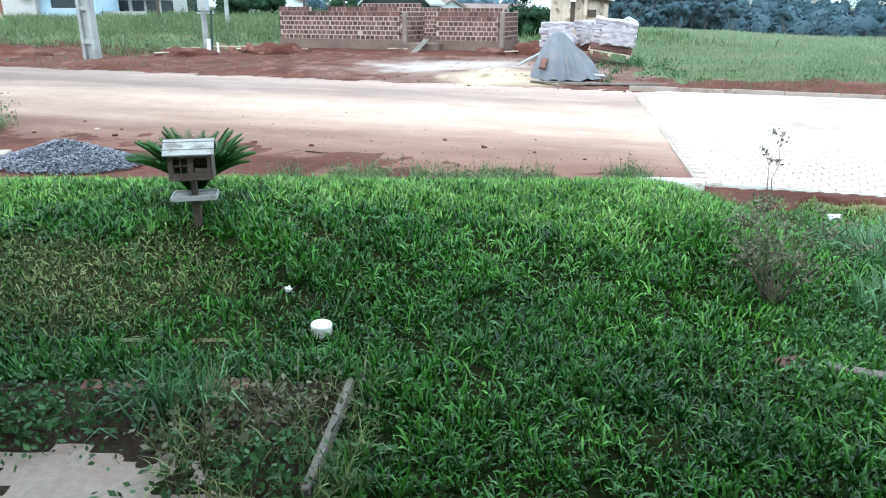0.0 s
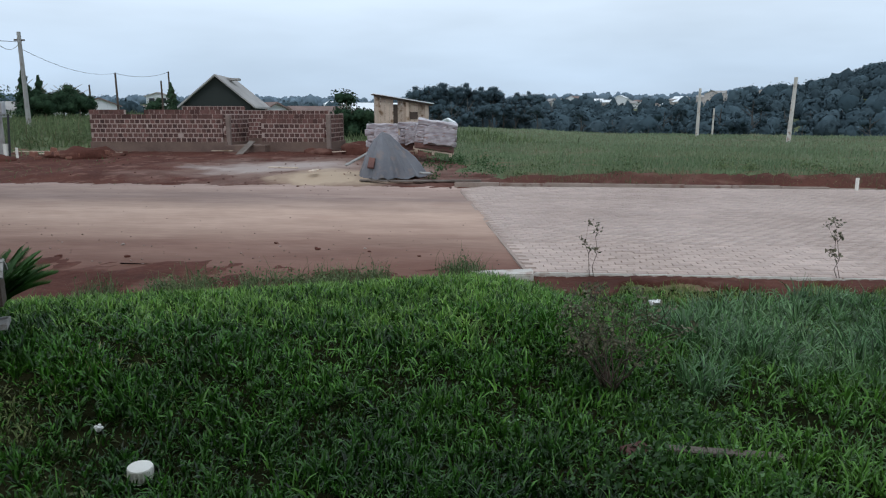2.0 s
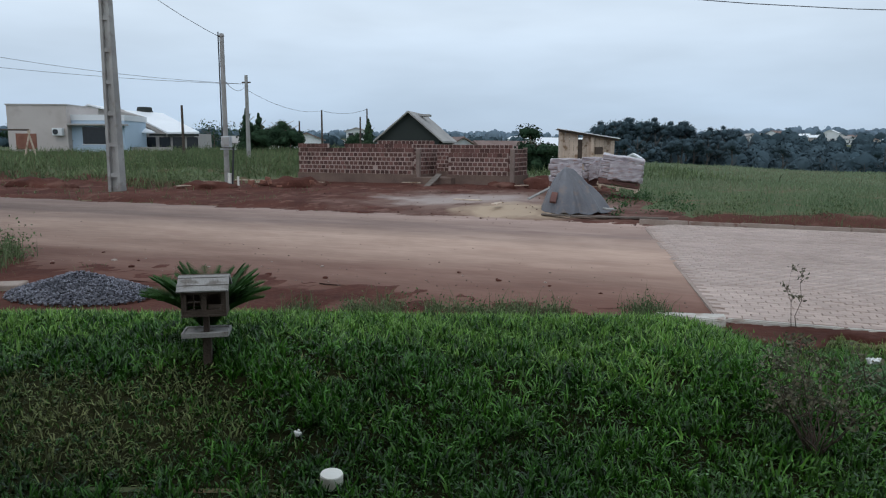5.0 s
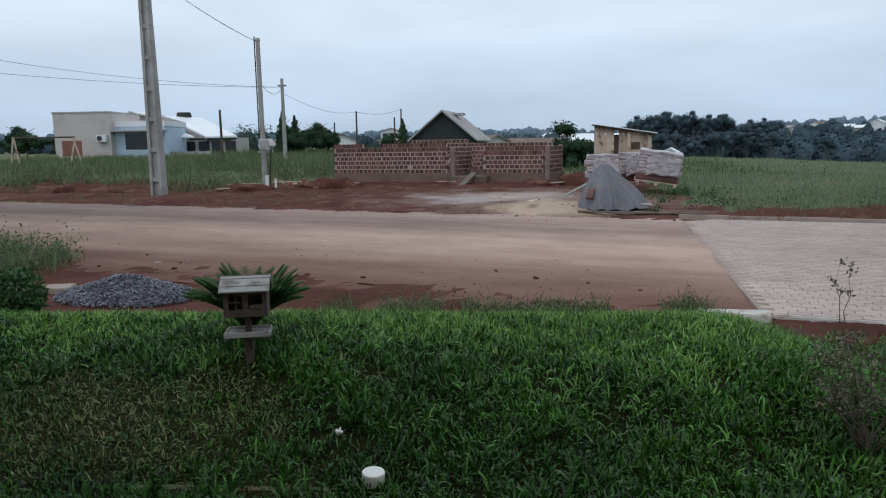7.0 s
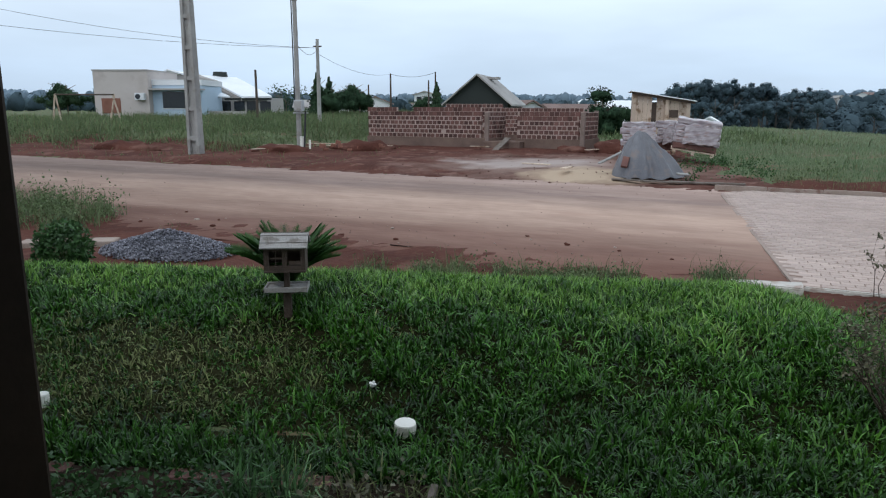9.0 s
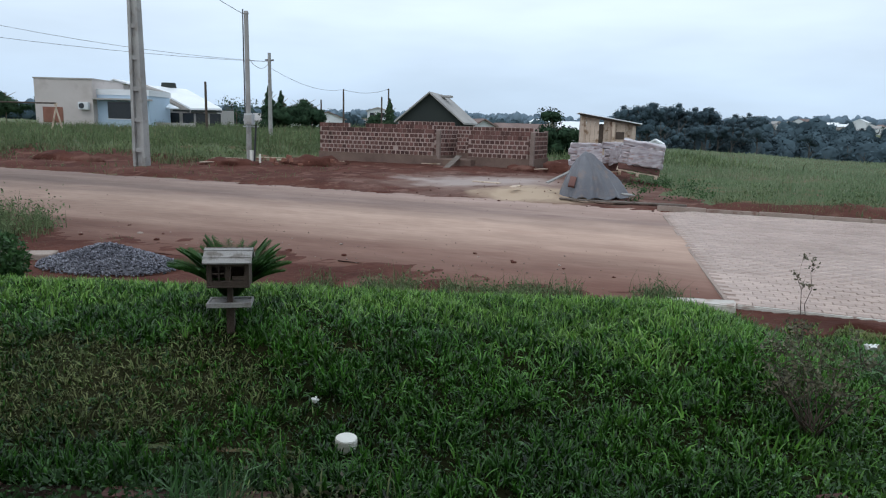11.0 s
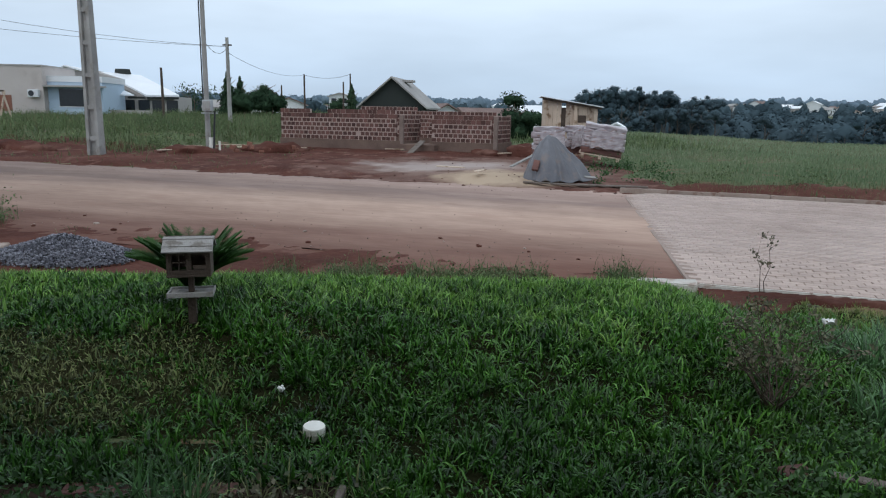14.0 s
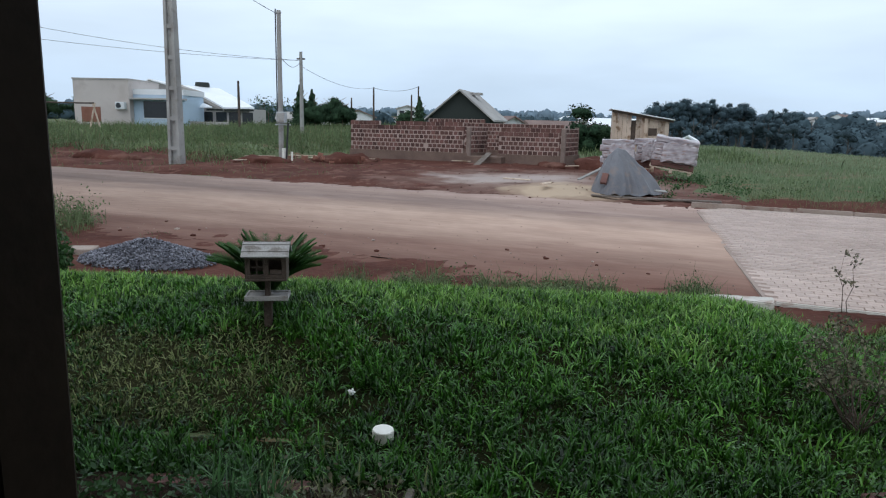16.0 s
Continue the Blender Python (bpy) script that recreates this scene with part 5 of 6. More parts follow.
def pallet_stack(x, y, z, turn, sx, sy, h, courses, label, tilt=0.0, lean=0.0):
    s = thing("brick_pallet", pose(x, y, z, tilt, lean, turn), label, "brick pallet", "wrapped pallets on the plot")
    pal = part("pallet", bm_box(sx, sy, 0.03, pose(0, 0, 0.09)), WOOD_PALE, s, "wooden pallet")
    for dx in (-0.42, 0, 0.42):
        part("runner", bm_box(0.09, sy, 0.09, pose(dx * sx, 0, 0)), WOOD_PALE, pal)
    for k in range(courses):
        ch = (h - 0.12) / courses
        bm = bm_box(sx - 0.04 + 0.05 * (k % 2), sy - 0.05, ch - 0.004, pose(0.02 * (k % 3), 0, 0.125 + k * ch), 0.02)
        bmesh.ops.subdivide_edges(bm, edges=bm.edges[:], cuts=7, use_grid_fill=True)
        for q in bm.verts:
            q.co += Vector((noise.noise(q.co * 4 + Vector((x, y, k))), noise.noise(q.co * 5 + Vector((3, 1, k))), noise.noise(q.co * 3))) * 0.03 + Vector((0, noise.noise(q.co * 14), noise.noise(q.co * 13))) * 0.022
        part("wrapped_course", bm, WRAP if k > 0 else BRICK_JOINED, s, "bricks under crumpled clear plastic" if k else "bare reddish bricks", smooth=True)
    flap = bmesh.new()
    bmesh.ops.create_grid(flap, x_segments=16, y_segments=10, size=0.5)
    for q in flap.verts:
        q.co = Vector((q.co.x * sx * 0.75 + 0.12, -sy / 2 - 0.05 - 0.06 * (0.5 - q.co.y) + 0.05 * noise.noise(q.co * 7), h * 0.62 + q.co.y * h * 0.55 + 0.12 * noise.noise(Vector((q.co.x * 3, 0, x)))))
    bmesh.ops.solidify(flap, geom=flap.faces[:], thickness=0.004)
    part("loose_wrap", flap, WRAP, s, "torn hanging plastic wrap", smooth=True)
    return s


pallet_stack(3.50, 20.1, 0.34, ROAD_ANGLE + 12, 0.95, 0.9, 0.97, 5, "pallet of bricks wrapped in clear plastic")
pallet_stack(5.08, 20.0, 0.42, ROAD_ANGLE + 6, 1.25, 1.0, 0.98, 5, "leaning pallet of bricks in torn plastic wrap", 3, 8)
pallet_stack(4.55, 21.3, 0.34, ROAD_ANGLE + 10, 0.6, 0.9, 1.0, 4, "pallet of bricks wrapped in clear plastic")

# wooden shed
shed = thing("wooden_shed", pose(4.10, 25.0, 0.46, 0, 0, -6), "small unpainted wooden shed with a sloping sheet roof", "shed")
for k in range(12):
    if k in (4,):
        continue
    t = k / 12
    part("plank", bm_box(0.150, 0.025, 1.80 - 0.30 * t, pose(0.09 + k * 0.157, 0.004 * (k % 2), 0)), WOOD_PALE, shed)
for k in range(9):
    part("plank", bm_box(0.025, 0.155, 1.8, pose(0.0, 0.1 + k * 0.16, 0)), WOOD_PALE, shed)
    part("plank", bm_box(0.025, 0.155, 1.5, pose(1.93, 0.1 + k * 0.16, 0)), WOOD_PALE, shed)
part("post", bm_box(0.12, 0.10, 1.80, pose(0.02, -0.05, 0)), WOOD_PALE, shed)
part("post", bm_box(0.11, 0.10, 1.62, pose(1.15, -0.06, 0)), WOOD_PALE, shed)
part("post", bm_box(0.14, 0.10, 1.50, pose(1.88, -0.05, 0)), WOOD_PALE, shed)
# dark board stands in for the dark, doorless opening
part("opening_fill", bm_box(0.30, 0.02, 1.45, pose(0.72, 0.05, 0)), WOOD_BROWN, shed, "dark board filling the shed's doorless opening")
part("window_board", bm_box(0.30, 0.02, 0.26, pose(1.40, -0.02, 0.95)), WOOD_BROWN, shed)
part("back_wall", bm_box(1.9, 0.025, 1.5, pose(0.96, 1.5, 0)), WOOD_BROWN, shed)
part("roof", bm_box(2.30, 1.95, 0.03, pose(1.0, 0.72, 1.68, 0, 9.0, 0), 0.004), ROOF_WHITE, shed, "thin whitish roof sheet")
part("roof_beam", bm_box(2.20, 0.05, 0.08, pose(1.0, -0.15, 1.59, 0, 9.0, 0)), WOOD_BROWN, shed)

# ---- poles and cables ----
def utility_pole(x, y, h, w0, w1, label, turn=0.0, hollow=False, lean=0.0, material=CONCRETE):
    p = thing("utility_pole", at_ground(x, y, turn) @ pose(0, 0, 0, 0, lean, 0), label, "utility pole", "poles along the street")
    bm = bmesh.new()
    if hollow:
        for s in (-1, 1):
            b2 = bm_box(0.10, w0 * 0.75, h)
            for q in b2.verts:
                k = w1 / w0 if q.co.z > h / 2 else 1.0
                q.co = Vector((q.co.x + s * (w0 / 2 - 0.05) * k, q.co.y * k, q.co.z - (0.4 if q.co.z < 0.1 else 0)))
            part("flange", b2, CONCRETE, p)
        b3 = bm_box(w0 - 0.18, 0.10, h)
        for q in b3.verts:
            k = w1 / w0 if q.co.z > h / 2 else 1.0
            q.co = Vector((q.co.x * k, q.co.y * k, q.co.z - (0.4 if q.co.z < 0.1 else 0)))
        part("web", b3, CONCRETE, p)
        for k in range(9):
            kk = 1 - (1 - w1 / w0) * (k + 0.6) / 9
            part("rung", bm_box((w0 - 0.16) * kk, w0 * 0.62 * kk, 0.14, pose(0, 0, 0.5 + k * h / 9)), CONCRETE, p)
        bm.free()
    else:
        bm_cyl(w0 / 2, w1 / 2, h + 0.4, 10, pose(0, 0, -0.4), bm)
        part("shaft", bm, material, p)
    return p


big = utility_pole(-11.25, 22.35, 9.2, 0.46, 0.25, "tall pale concrete utility pole with recessed sides", -8, True)
arm = part("crossarm", bm_box(1.9, 0.09, 0.11, pose(0, -0.2, 8.6), 0.005), WOOD_BROWN, big)
for s in (-0.8, -0.3, 0.3, 0.8):
    part("insulator", bm_cyl(0.04, 0.03, 0.14, 10, pose(s, -0.2, 8.71)), CONCRETE, arm)
meter = utility_pole(-8.07, 24.1, 5.25, 0.20, 0.15, "slim concrete service pole with a meter box", -10)
mb = part("meter_box", bm_box(0.34, 0.2, 0.40, pose(0.14, -0.2, 1.38), 0.02), METAL, meter, "grey metal meter box")
part("box_door", bm_box(0.27, 0.015, 0.32, pose(0.14, -0.305, 1.42), 0.004), CONCRETE, mb)
part("bracket", bm_box(0.60, 0.06, 0.05, pose(0.14, -0.1, 1.30)), METAL, mb)
part("conduit", bm_cyl(0.035, 0.035, 1.5, 8, pose(0.27, -0.16, -0.1, 0, 4, 0)), CABLE, meter)
part("conduit", bm_cyl(0.022, 0.022, 4.0, 8, pose(-0.10, -0.06, 1.4)), CABLE, meter)
part("pipe_sleeve", bm_cyl(0.085, 0.075, 0.52, 12, pose(0.17, -0.12, -0.05)), PVC, meter, "white plastic pipe sleeve")
part("pipe_sleeve", bm_cyl(0.04, 0.04, 0.40, 10, pose(0.45, -0.05, -0.05)), PVC, meter)
part("pole_cap", bm_cyl(0.10, 0.07, 0.10, 10, pose(0, 0, 5.25)), CONCRETE, meter)
p3 = utility_pole(-11.95, 40.0, 4.9, 0.26, 0.18, "grey concrete utility pole behind the weeds", 0)
part("crossarm", bm_box(0.5, 0.07, 0.08, pose(0, 0, 4.45)), WOOD_BROWN, p3)
for x, y, top in ((-11.7, 61.9, 4.85), (-15.15, 68.3, 4.1), (-8.8, 71.5, 5.5), (-8.7, 65.4, 4.4), (-17.36, 44, 4.2)):
    utility_pole(x, y, top - float(height(x, y)), 0.20, 0.14, "slim dark wooden utility pole in the distance", material=WOOD_BROWN)
solid("marker_stub", bm_cyl(0.035, 0.035, 0.32, 10), PVC, "short white plastic marker stub on the bank", "marker", at_ground(11.95, 10.9))
utility_pole(34.7, 50.0, 3.9, 0.30, 0.22, "bare pale concrete pole standing in the meadow", material=KERB)
utility_pole(33.4, 38.0, 4.2, 0.30, 0.22, "bare pale concrete pole standing in the meadow", 0, False, 2.0, KERB)
utility_pole(57.4, 80.0, 5.5, 0.30, 0.22, "bare pale concrete pole standing in the meadow", material=KERB)


def wire(a, b, sag, r, label):
    cu = bpy.data.curves.new("cable", "CURVE")
    cu.dimensions, cu.bevel_depth, cu.bevel_resolution = "3D", r, 1
    sp = cu.splines.new("POLY")
    sp.points.add(16)
    for k in range(17):
        t = k / 16
        p = Vector(a).lerp(Vector(b), t) - Vector((0, 0, sag * 4 * t * (1 - t)))
        sp.points[k].co = (*p, 1)
    cu.materials.append(CABLE)
    return tagged(new("cable", cu), label, "cable", "cables between the poles")


T3 = (-11.95, 40.0, 5.2)
W = "thin black overhead cable hanging between poles"
wire((-34, 26.0, 8.6), T3, 0.9, 0.010, W)
wire((-33, 22.0, 6.6), T3, 0.6, 0.010, W)
wire((-11.9, 40.0, 4.85), (-11.7, 61.9, 4.8), 0.5, 0.011, W)
wire((-11.7, 61.9, 4.8), (-8.8, 71.5, 5.45), 0.35, 0.016, W)
wire((-11.25, 22.35, 7.6), (-8.07, 24.1, 5.4), 0.15, 0.010, W)
wire((-8.07, 24.1, 4.0), T3, 0.4, 0.010, W)
wire((-11.25, 22.15, 8.85), (46, 26, 8.85), 2.5, 0.014, W)
utility_pole(46, 26, 9.3, 0.34, 0.24, "tall concrete utility pole further down the street")


# ---- houses ----
def window_part(parent, x, y, z, sx, sz):
    w = part("window", bm_box(sx, 0.05, sz, pose(x, y, z)), GLASS, parent, "dark window pane")
    part("frame", bm_box(sx + 0.12, 0.04, 0.06, pose(x, y - 0.02, z - 0.06)), WALL_WHITE, w)
    return w


def gable_roof(w, d, z, rise, over, t=0.12):
    """Two slopes with the ridge along y."""
    out = []
    for s in (-1, 1):
        hw = w / 2 + over
        drop = rise * over / (w / 2)
        out.append(bm_poly([(0, -over - 0, z + rise), (s * hw, -over, z - drop), (s * hw, d + over, z - drop), (0, d + over, z + rise)], t, (0, 0, 1)))
    return out


def gable_house(x, y, turn, w, d, h, rise, wall_m, roof_m, label, base=None, over=0.4, windows=(), category="house"):
    z = float(height(x, y)) if base is None else base
    ob = thing("house", pose(x, y, z, 0, 0, turn), label, category)
    bm = bmesh.new()
    pts = [(-w / 2, 0, -1), (w / 2, 0, -1), (w / 2, 0, h), (0, 0, h + rise), (-w / 2, 0, h)]
    f = bm.faces.new([bm.verts.new(p) for p in pts])
    g = bmesh.ops.extrude_face_region(bm, geom=[f])["geom"]
    bmesh.ops.translate(bm, vec=(0, d, 0), verts=[q for q in g if isinstance(q, bmesh.types.BMVert)])
    bmesh.ops.recalc_face_normals(bm, faces=bm.faces)
    part("wall", bm, wall_m, ob)
    for b in gable_roof(w, d, h, rise, over):
        part("roof", b, roof_m, ob)
    for wx_, wz, sx, sz in windows:
        window_part(ob, wx_, -0.02, wz, sx, sz)
    return ob


# beige and pale blue house with flat fronts
flat = thing("house", pose(-32.65, 50.0, 0.75, 0, 0, 2), "flat-fronted house with beige tower and pale blue wing", "house")
part("tower_wall", bm_box(4.35, 5.0, 3.75, pose(2.17, 2.5, 0)), WALL_BEIGE, flat, "beige plastered block")
part("tower_coping", bm_box(4.45, 5.1, 0.10, pose(2.17, 2.5, 3.75)), WALL_GREY, flat)
part("wing_wall", bm_box(3.9, 4.0, 2.70, pose(6.3, 2.6, 0)), WALL_BLUE, flat, "pale blue plastered wing")
part("wing_parapet", bm_box(4.0, 4.1, 0.42, pose(6.32, 2.6, 2.70)), WALL_WHITE, flat)
part("canopy", bm_box(4.1, 1.0, 0.12, pose(6.4, 0.35, 2.32)), WALL_GREY, flat)
window_part(flat, 6.45, 0.58, 0.95, 2.6, 1.25)
ac = part("air_conditioner", bm_box(0.75, 0.35, 0.55, pose(3.75, -0.2, 1.55), 0.03), WALL_WHITE, flat)
part("fan_grille", bm_cyl(0.2, 0.2, 0.02, 16, pose(3.65, -0.38, 1.83, 90, 0, 0)), GLASS, ac)
part("unplastered_panel", bm_box(1.5, 0.04, 1.15, pose(1.3, -0.02, 0.55)), ORANGE, flat, "orange brick panel")

# white-roofed house
wr = thing("house", pose(-29.4, 55.0, 0.8, 0, 0, 0), "long low house with a white sheet metal roof", "house")
part("wall", bm_box(7.8, 4.0, 2.2, pose(4.6, 2.4, -0.4)), WALL_GREY, wr)
part("gable", bm_poly([(-1.2, 3.0, -0.4), (3.4, 3.0, -0.4), (3.4, 3.0, 3.2), (0.2, 3.0, 3.95), (-1.2, 3.0, 3.6)], 3.5, (0, 1, 0)), WALL_GREY, wr)
part("roof", bm_poly([(0.69, 5.0, 3.74), (3.25, 7.0, 3.60), (9.07, 0.0, 1.80), (6.49, 0.0, 1.76)], 0.14, (0, 0, 1)), ROOF_WHITE, wr, "white sheet roof")
part("roof_edge", bm_poly([(0.69, 4.98, 3.72), (6.49, -0.02, 1.74), (6.49, -0.02, 1.50), (0.69, 4.98, 3.46)], 0.06, (0, -1, 0)), WALL_GREY, wr)
part("lean_to_roof", bm_poly([(0.6, 2.0, 3.1), (2.06, 2.0, 2.93), (5.93, -1.0, 1.79), (4.05, -1.0, 1.80)], 0.10, (0, 0, 1)), ROOF_WHITE, wr, "white sheet roof")
part("ridge_roof", bm_poly([(-2.0, 2.6, 3.70), (-1.2, 2.6, 4.14), (0.25, 2.6, 3.76), (0.25, 6, 3.80), (-1.2, 6, 4.2), (-2.0, 6, 3.75)], 0.12, (0, 0, 1)), ROOF_WHITE, wr)
# dark strip put in for the shade under the eaves
part("eave_shade", bm_box(4.0, 0.1, 0.16, pose(7.0, 0.04, 1.60)), WALL_DARK, wr)
# dark panes stand in for the unlit inside of the open veranda
for a, b in ((4.9, 0.9), (6.1, 0.9), (7.2, 0.9), (8.35, 0.9)):
    window_part(wr, a, 0.38, 0.45, b, 1.05)
part("tank", bm_cyl(0.7, 0.6, 0.45, 14, pose(1.9, 6.4, 3.75)), WALL_DARK, wr)
part("yard_wall", bm_box(6.5, 0.15, 1.0, pose(4.8, -3.0, -0.3)), WALL_GREY, wr)

# dark gabled house behind the unfinished walls
dh = gable_house(-2.80, 45.0, -9, 4.1, 5.5, 1.75, 1.70, WALL_DARK, ROOF_GREY, "dark green gabled house with grey fibre roof", 0.4, 0.3)
part("ridge_vent", bm_box(0.9, 0.9, 0.15, pose(0.5, 2.6, 3.3)), ROOF_GREY, dh)
gable_house(1.0, 62.0, 20, 4.0, 8, 1.1, 1.1, WALL_WHITE, ROOF_RED, "low house with faded clay roof", 0.25, 0.4)
gable_house(2.6, 72.0, -60, 4.0, 7, 1.2, 0.9, WALL_GREY, ROOF_RED, "low house with faded clay roof", 0.1, 0.4)
gable_house(6.6, 54.0, -68, 2.6, 5, 1.5, 0.7, WALL_WHITE, ROOF_WHITE, "small house with a pale sheet roof", 0.1, 0.4)
gable_house(-22.4, 68.0, -80, 3.0, 5, 1.3, 0.6, WALL_WHITE, ROOF_GREY, "low pale house behind the weeds", 0.6, 0.3, ((-0.6, 0.5, 0.8, 0.7),))
gable_house(-18.0, 85.0, 10, 4.0, 6, 1.6, 0.8, WALL_WHITE, ROOF_RED, "pale house half hidden by trees", 0.8, 0.3)
gable_house(-12.1, 87.2, 0, 2.6, 4, 3.1, 0.4, WALL_WHITE, ROOF_GREY, "narrow two-storey white house", 0.4, 0.2, ((-0.7, 1.2, 0.6, 0.7), (0.6, 1.2, 0.6, 0.7), (-0.7, 2.3, 0.6, 0.6), (0.6, 2.3, 0.6, 0.6)))
gable_house(18.6, 88.0, 15, 3.4, 5, 1.6, 0.8, WALL_WHITE, ROOF_WHITE, "small white house at the wood's edge", -2.0, 0.3)
gable_house(13.0, 62.0, 25, 4.5, 7, 1.0, 0.7, WALL_GREY, ROOF_RED, "low house with faded clay roof", -0.6, 0.3)

gable_house(14.8, 56.0, -20, 1.1, 1.5, 0.55, 0.3, WALL_WHITE, ROOF_WHITE, "tiny white hut at the meadow's edge", None, 0.12)

# the town on the far hill
random.seed(11)
TOWN = []
for k in range(64):
    a = radians((random.uniform(20, 31), random.uniform(30, 40), random.uniform(-14, 14), random.uniform(21, 29))[k % 4])
    d = random.uniform(520, 800)
    x, y = d * math.sin(a), d * math.cos(a)
    TOWN.append((x, y))
    s = random.uniform(0.6, 1.1)
    gable_house(x, y, random.uniform(-60, 60), 9 * s, 11 * s, 4.2 * s + random.choice((0, 0, 2.5)), 2.0 * s, (WALL_WHITE, WALL_BEIGE, WALL_WHITE, WALL_GREY)[k % 4], (ROOF_RED, ROOF_GREY, ROOF_WHITE)[k % 3],
                "pale house on the distant hillside", float(height(x, y)) + 0.9, 0.5, ((-2.2 * s, 1.5, 1.5, 1.4), (2.2 * s, 1.5, 1.5, 1.4)))

# wooden frame on the empty plot
sw = thing("swing_frame", pose(-25.6, 41.0, 0.75, 0, 0, 3), "old swing frame of wooden poles on the empty plot", "swing frame")
for x, t in ((-4.1, 9), (-3.5, -8), (-0.35, 14), (0.45, -14)):
    part("leg", bm_cyl(0.06, 0.05, 1.95, 8, pose(x - 0.03, 0, -0.1, 0, t, 0)), WOOD_PALE, sw)
part("beam", bm_cyl(0.05, 0.05, 3.9, 8, pose(-3.85, 0, 1.78, 0, 90, 0)), WOOD_BROWN, sw)


# ---- trees ----
def crown_points(r, n, rx, rz, lobes, cz):
    """Points in and on several uneven lobes."""
    c = r.normal(size=(lobes, 3)) * np.array([rx * 0.45, rx * 0.45, rz * 0.42])
    k = r.integers(0, lobes, n)
    p = r.normal(size=(n, 3))
    p = p / np.linalg.norm(p, axis=1)[:, None] * (r.uniform(0.3, 1.05, n) ** 0.6)[:, None]
    return c[k] + p * np.array([rx * 0.5, rx * 0.5, rz * 0.42]) + np.array([0, 0, cz])


def ball(sub):
    bm = bmesh.new()
    bmesh.ops.create_icosphere(bm, subdivisions=sub, radius=1.0)
    v, f = np.array([q.co[:] for q in bm.verts]), np.array([[q.index for q in p.verts] for p in bm.faces])
    bm.free()
    return v, f


def clumps(centres, radii, r, sub=1, lump=0.25):
    """Uneven rounded leaf clumps: vertices and triangles."""
    bv, bf = ball(sub)
    n = len(centres)
    w, ph = r.normal(size=(n, 4, 3)) * 2.6, r.uniform(0, 6.28, (n, 4, 1))
    d = 1 + lump / 2 * np.sin(w @ bv.T + ph).sum(1)
    v = centres[:, None, :] + bv[None] * d[:, :, None] * radii[:, None, :]
    nv = np.broadcast_to(bv[None], v.shape) / radii[:, None, :] * radii[:, :1, None]
    return v.reshape(-1, 3), (np.arange(n)[:, None, None] * len(bv) + bf[None]).reshape(-1, 3), nv.reshape(-1, 3)


def foliage(name, cv, cf, cn, lv, lf, ln, material):
    """Clumps and loose leaves in one mesh; the leaves are shaded as the clump they belong to."""
    out = np.cross(lv[1::4] - lv[0::4], lv[2::4] - lv[0::4])
    turn = (out * ln).sum(1) < 0
    lf[turn] = lf[turn][:, ::-1]
    me = raw_mesh(name, np.concatenate([cv, lv]), [cf, lf + len(cv)], material)
    me.shade_smooth()
    nn = np.concatenate([cn, np.repeat(ln, 4, axis=0)])
    me.normals_split_custom_set_from_vertices(nn / np.linalg.norm(nn, axis=1)[:, None])
    return me


def tree_kind(seed, h, rx, rz, cz, n, leaf, material, label, lobes=9, cone=False, bark=BARK):
    """One tree at the origin: trunk, limbs, crown of leafy clumps with loose leaves round them."""
    r = np.random.default_rng(seed)
    t = thing("tree", pose(0, 0, 0), label, "tree")
    bm = bmesh.new()
    twig(bm, (0, 0, -0.6), (0.02 * h, 0, h * 0.55), 0.022 * h, 0.014 * h, 8)
    twig(bm, (0.02 * h, 0, h * 0.55), (0, 0.02 * h, h * 0.92), 0.014 * h, 0.005 * h, 6)
    for k in range(6):
        a = k * 1.1 + seed
        twig(bm, (0.015 * h, 0, h * (0.4 + 0.07 * k)), (rx * 0.6 * math.cos(a), rx * 0.6 * math.sin(a), h * (0.55 + 0.07 * k)), 0.010 * h, 0.004 * h, 5)
    part("trunk", bm, bark, t)
    if cone:
        z = r.uniform(0.08, 1, n) ** 1.1
        a, rad = r.uniform(0, 2 * np.pi, n), rx * (1.02 - z) * r.uniform(0.5, 1.1, n) * (1 + 0.25 * np.sin(z * 40))
        c = np.stack([rad * np.cos(a), rad * np.sin(a), z * h], 1)
        p = np.stack([np.cos(a), np.sin(a), np.full(n, 0.4)], 1)
        zc = np.linspace(0.12, 0.85, 12)
        m = np.stack([0.2 * rx * np.cos(zc * 30), 0.2 * rx * np.sin(zc * 30), zc * h], 1)
        rad = np.stack([rx * (1.0 - zc) * 0.75, rx * (1.0 - zc) * 0.75, np.full(12, h * 0.06)], 1)
    else:
        m = crown_points(r, lobes * 3, rx * 0.85, rz * 0.85, lobes, cz)
        rad = r.uniform(0.22, 0.42, (lobes * 3, 1)) * np.array([rx, rx, min(rx, rz) * 0.8])
        k = r.integers(0, lobes * 3, n)
        p = r.normal(size=(n, 3))
        c = m[k] + p / np.linalg.norm(p, axis=1)[:, None] * rad[k] * r.uniform(0.75, 1.3, (n, 1))
        p = p / np.linalg.norm(p, axis=1)[:, None] + 0.6 * (c - m.mean(0)) / rad.mean()
    cv, cf, cn = clumps(m, rad * (0.8 if n > 400 else 0.02), r)
    lv, lf = leaves(c, leaf, r, out=p)
    o = new("crown", foliage("crown", cv, cf, cn, lv, lf, p, material))
    o.parent = t
    return t


def plant(kind, x, y, s=1.0, turn=0.0, dz=0.0):
    return copy_thing(kind, pose(x, y, float(height(x, y)) + dz, 0, 0, turn) @ Matrix.Diagonal((s, s, s, 1)))


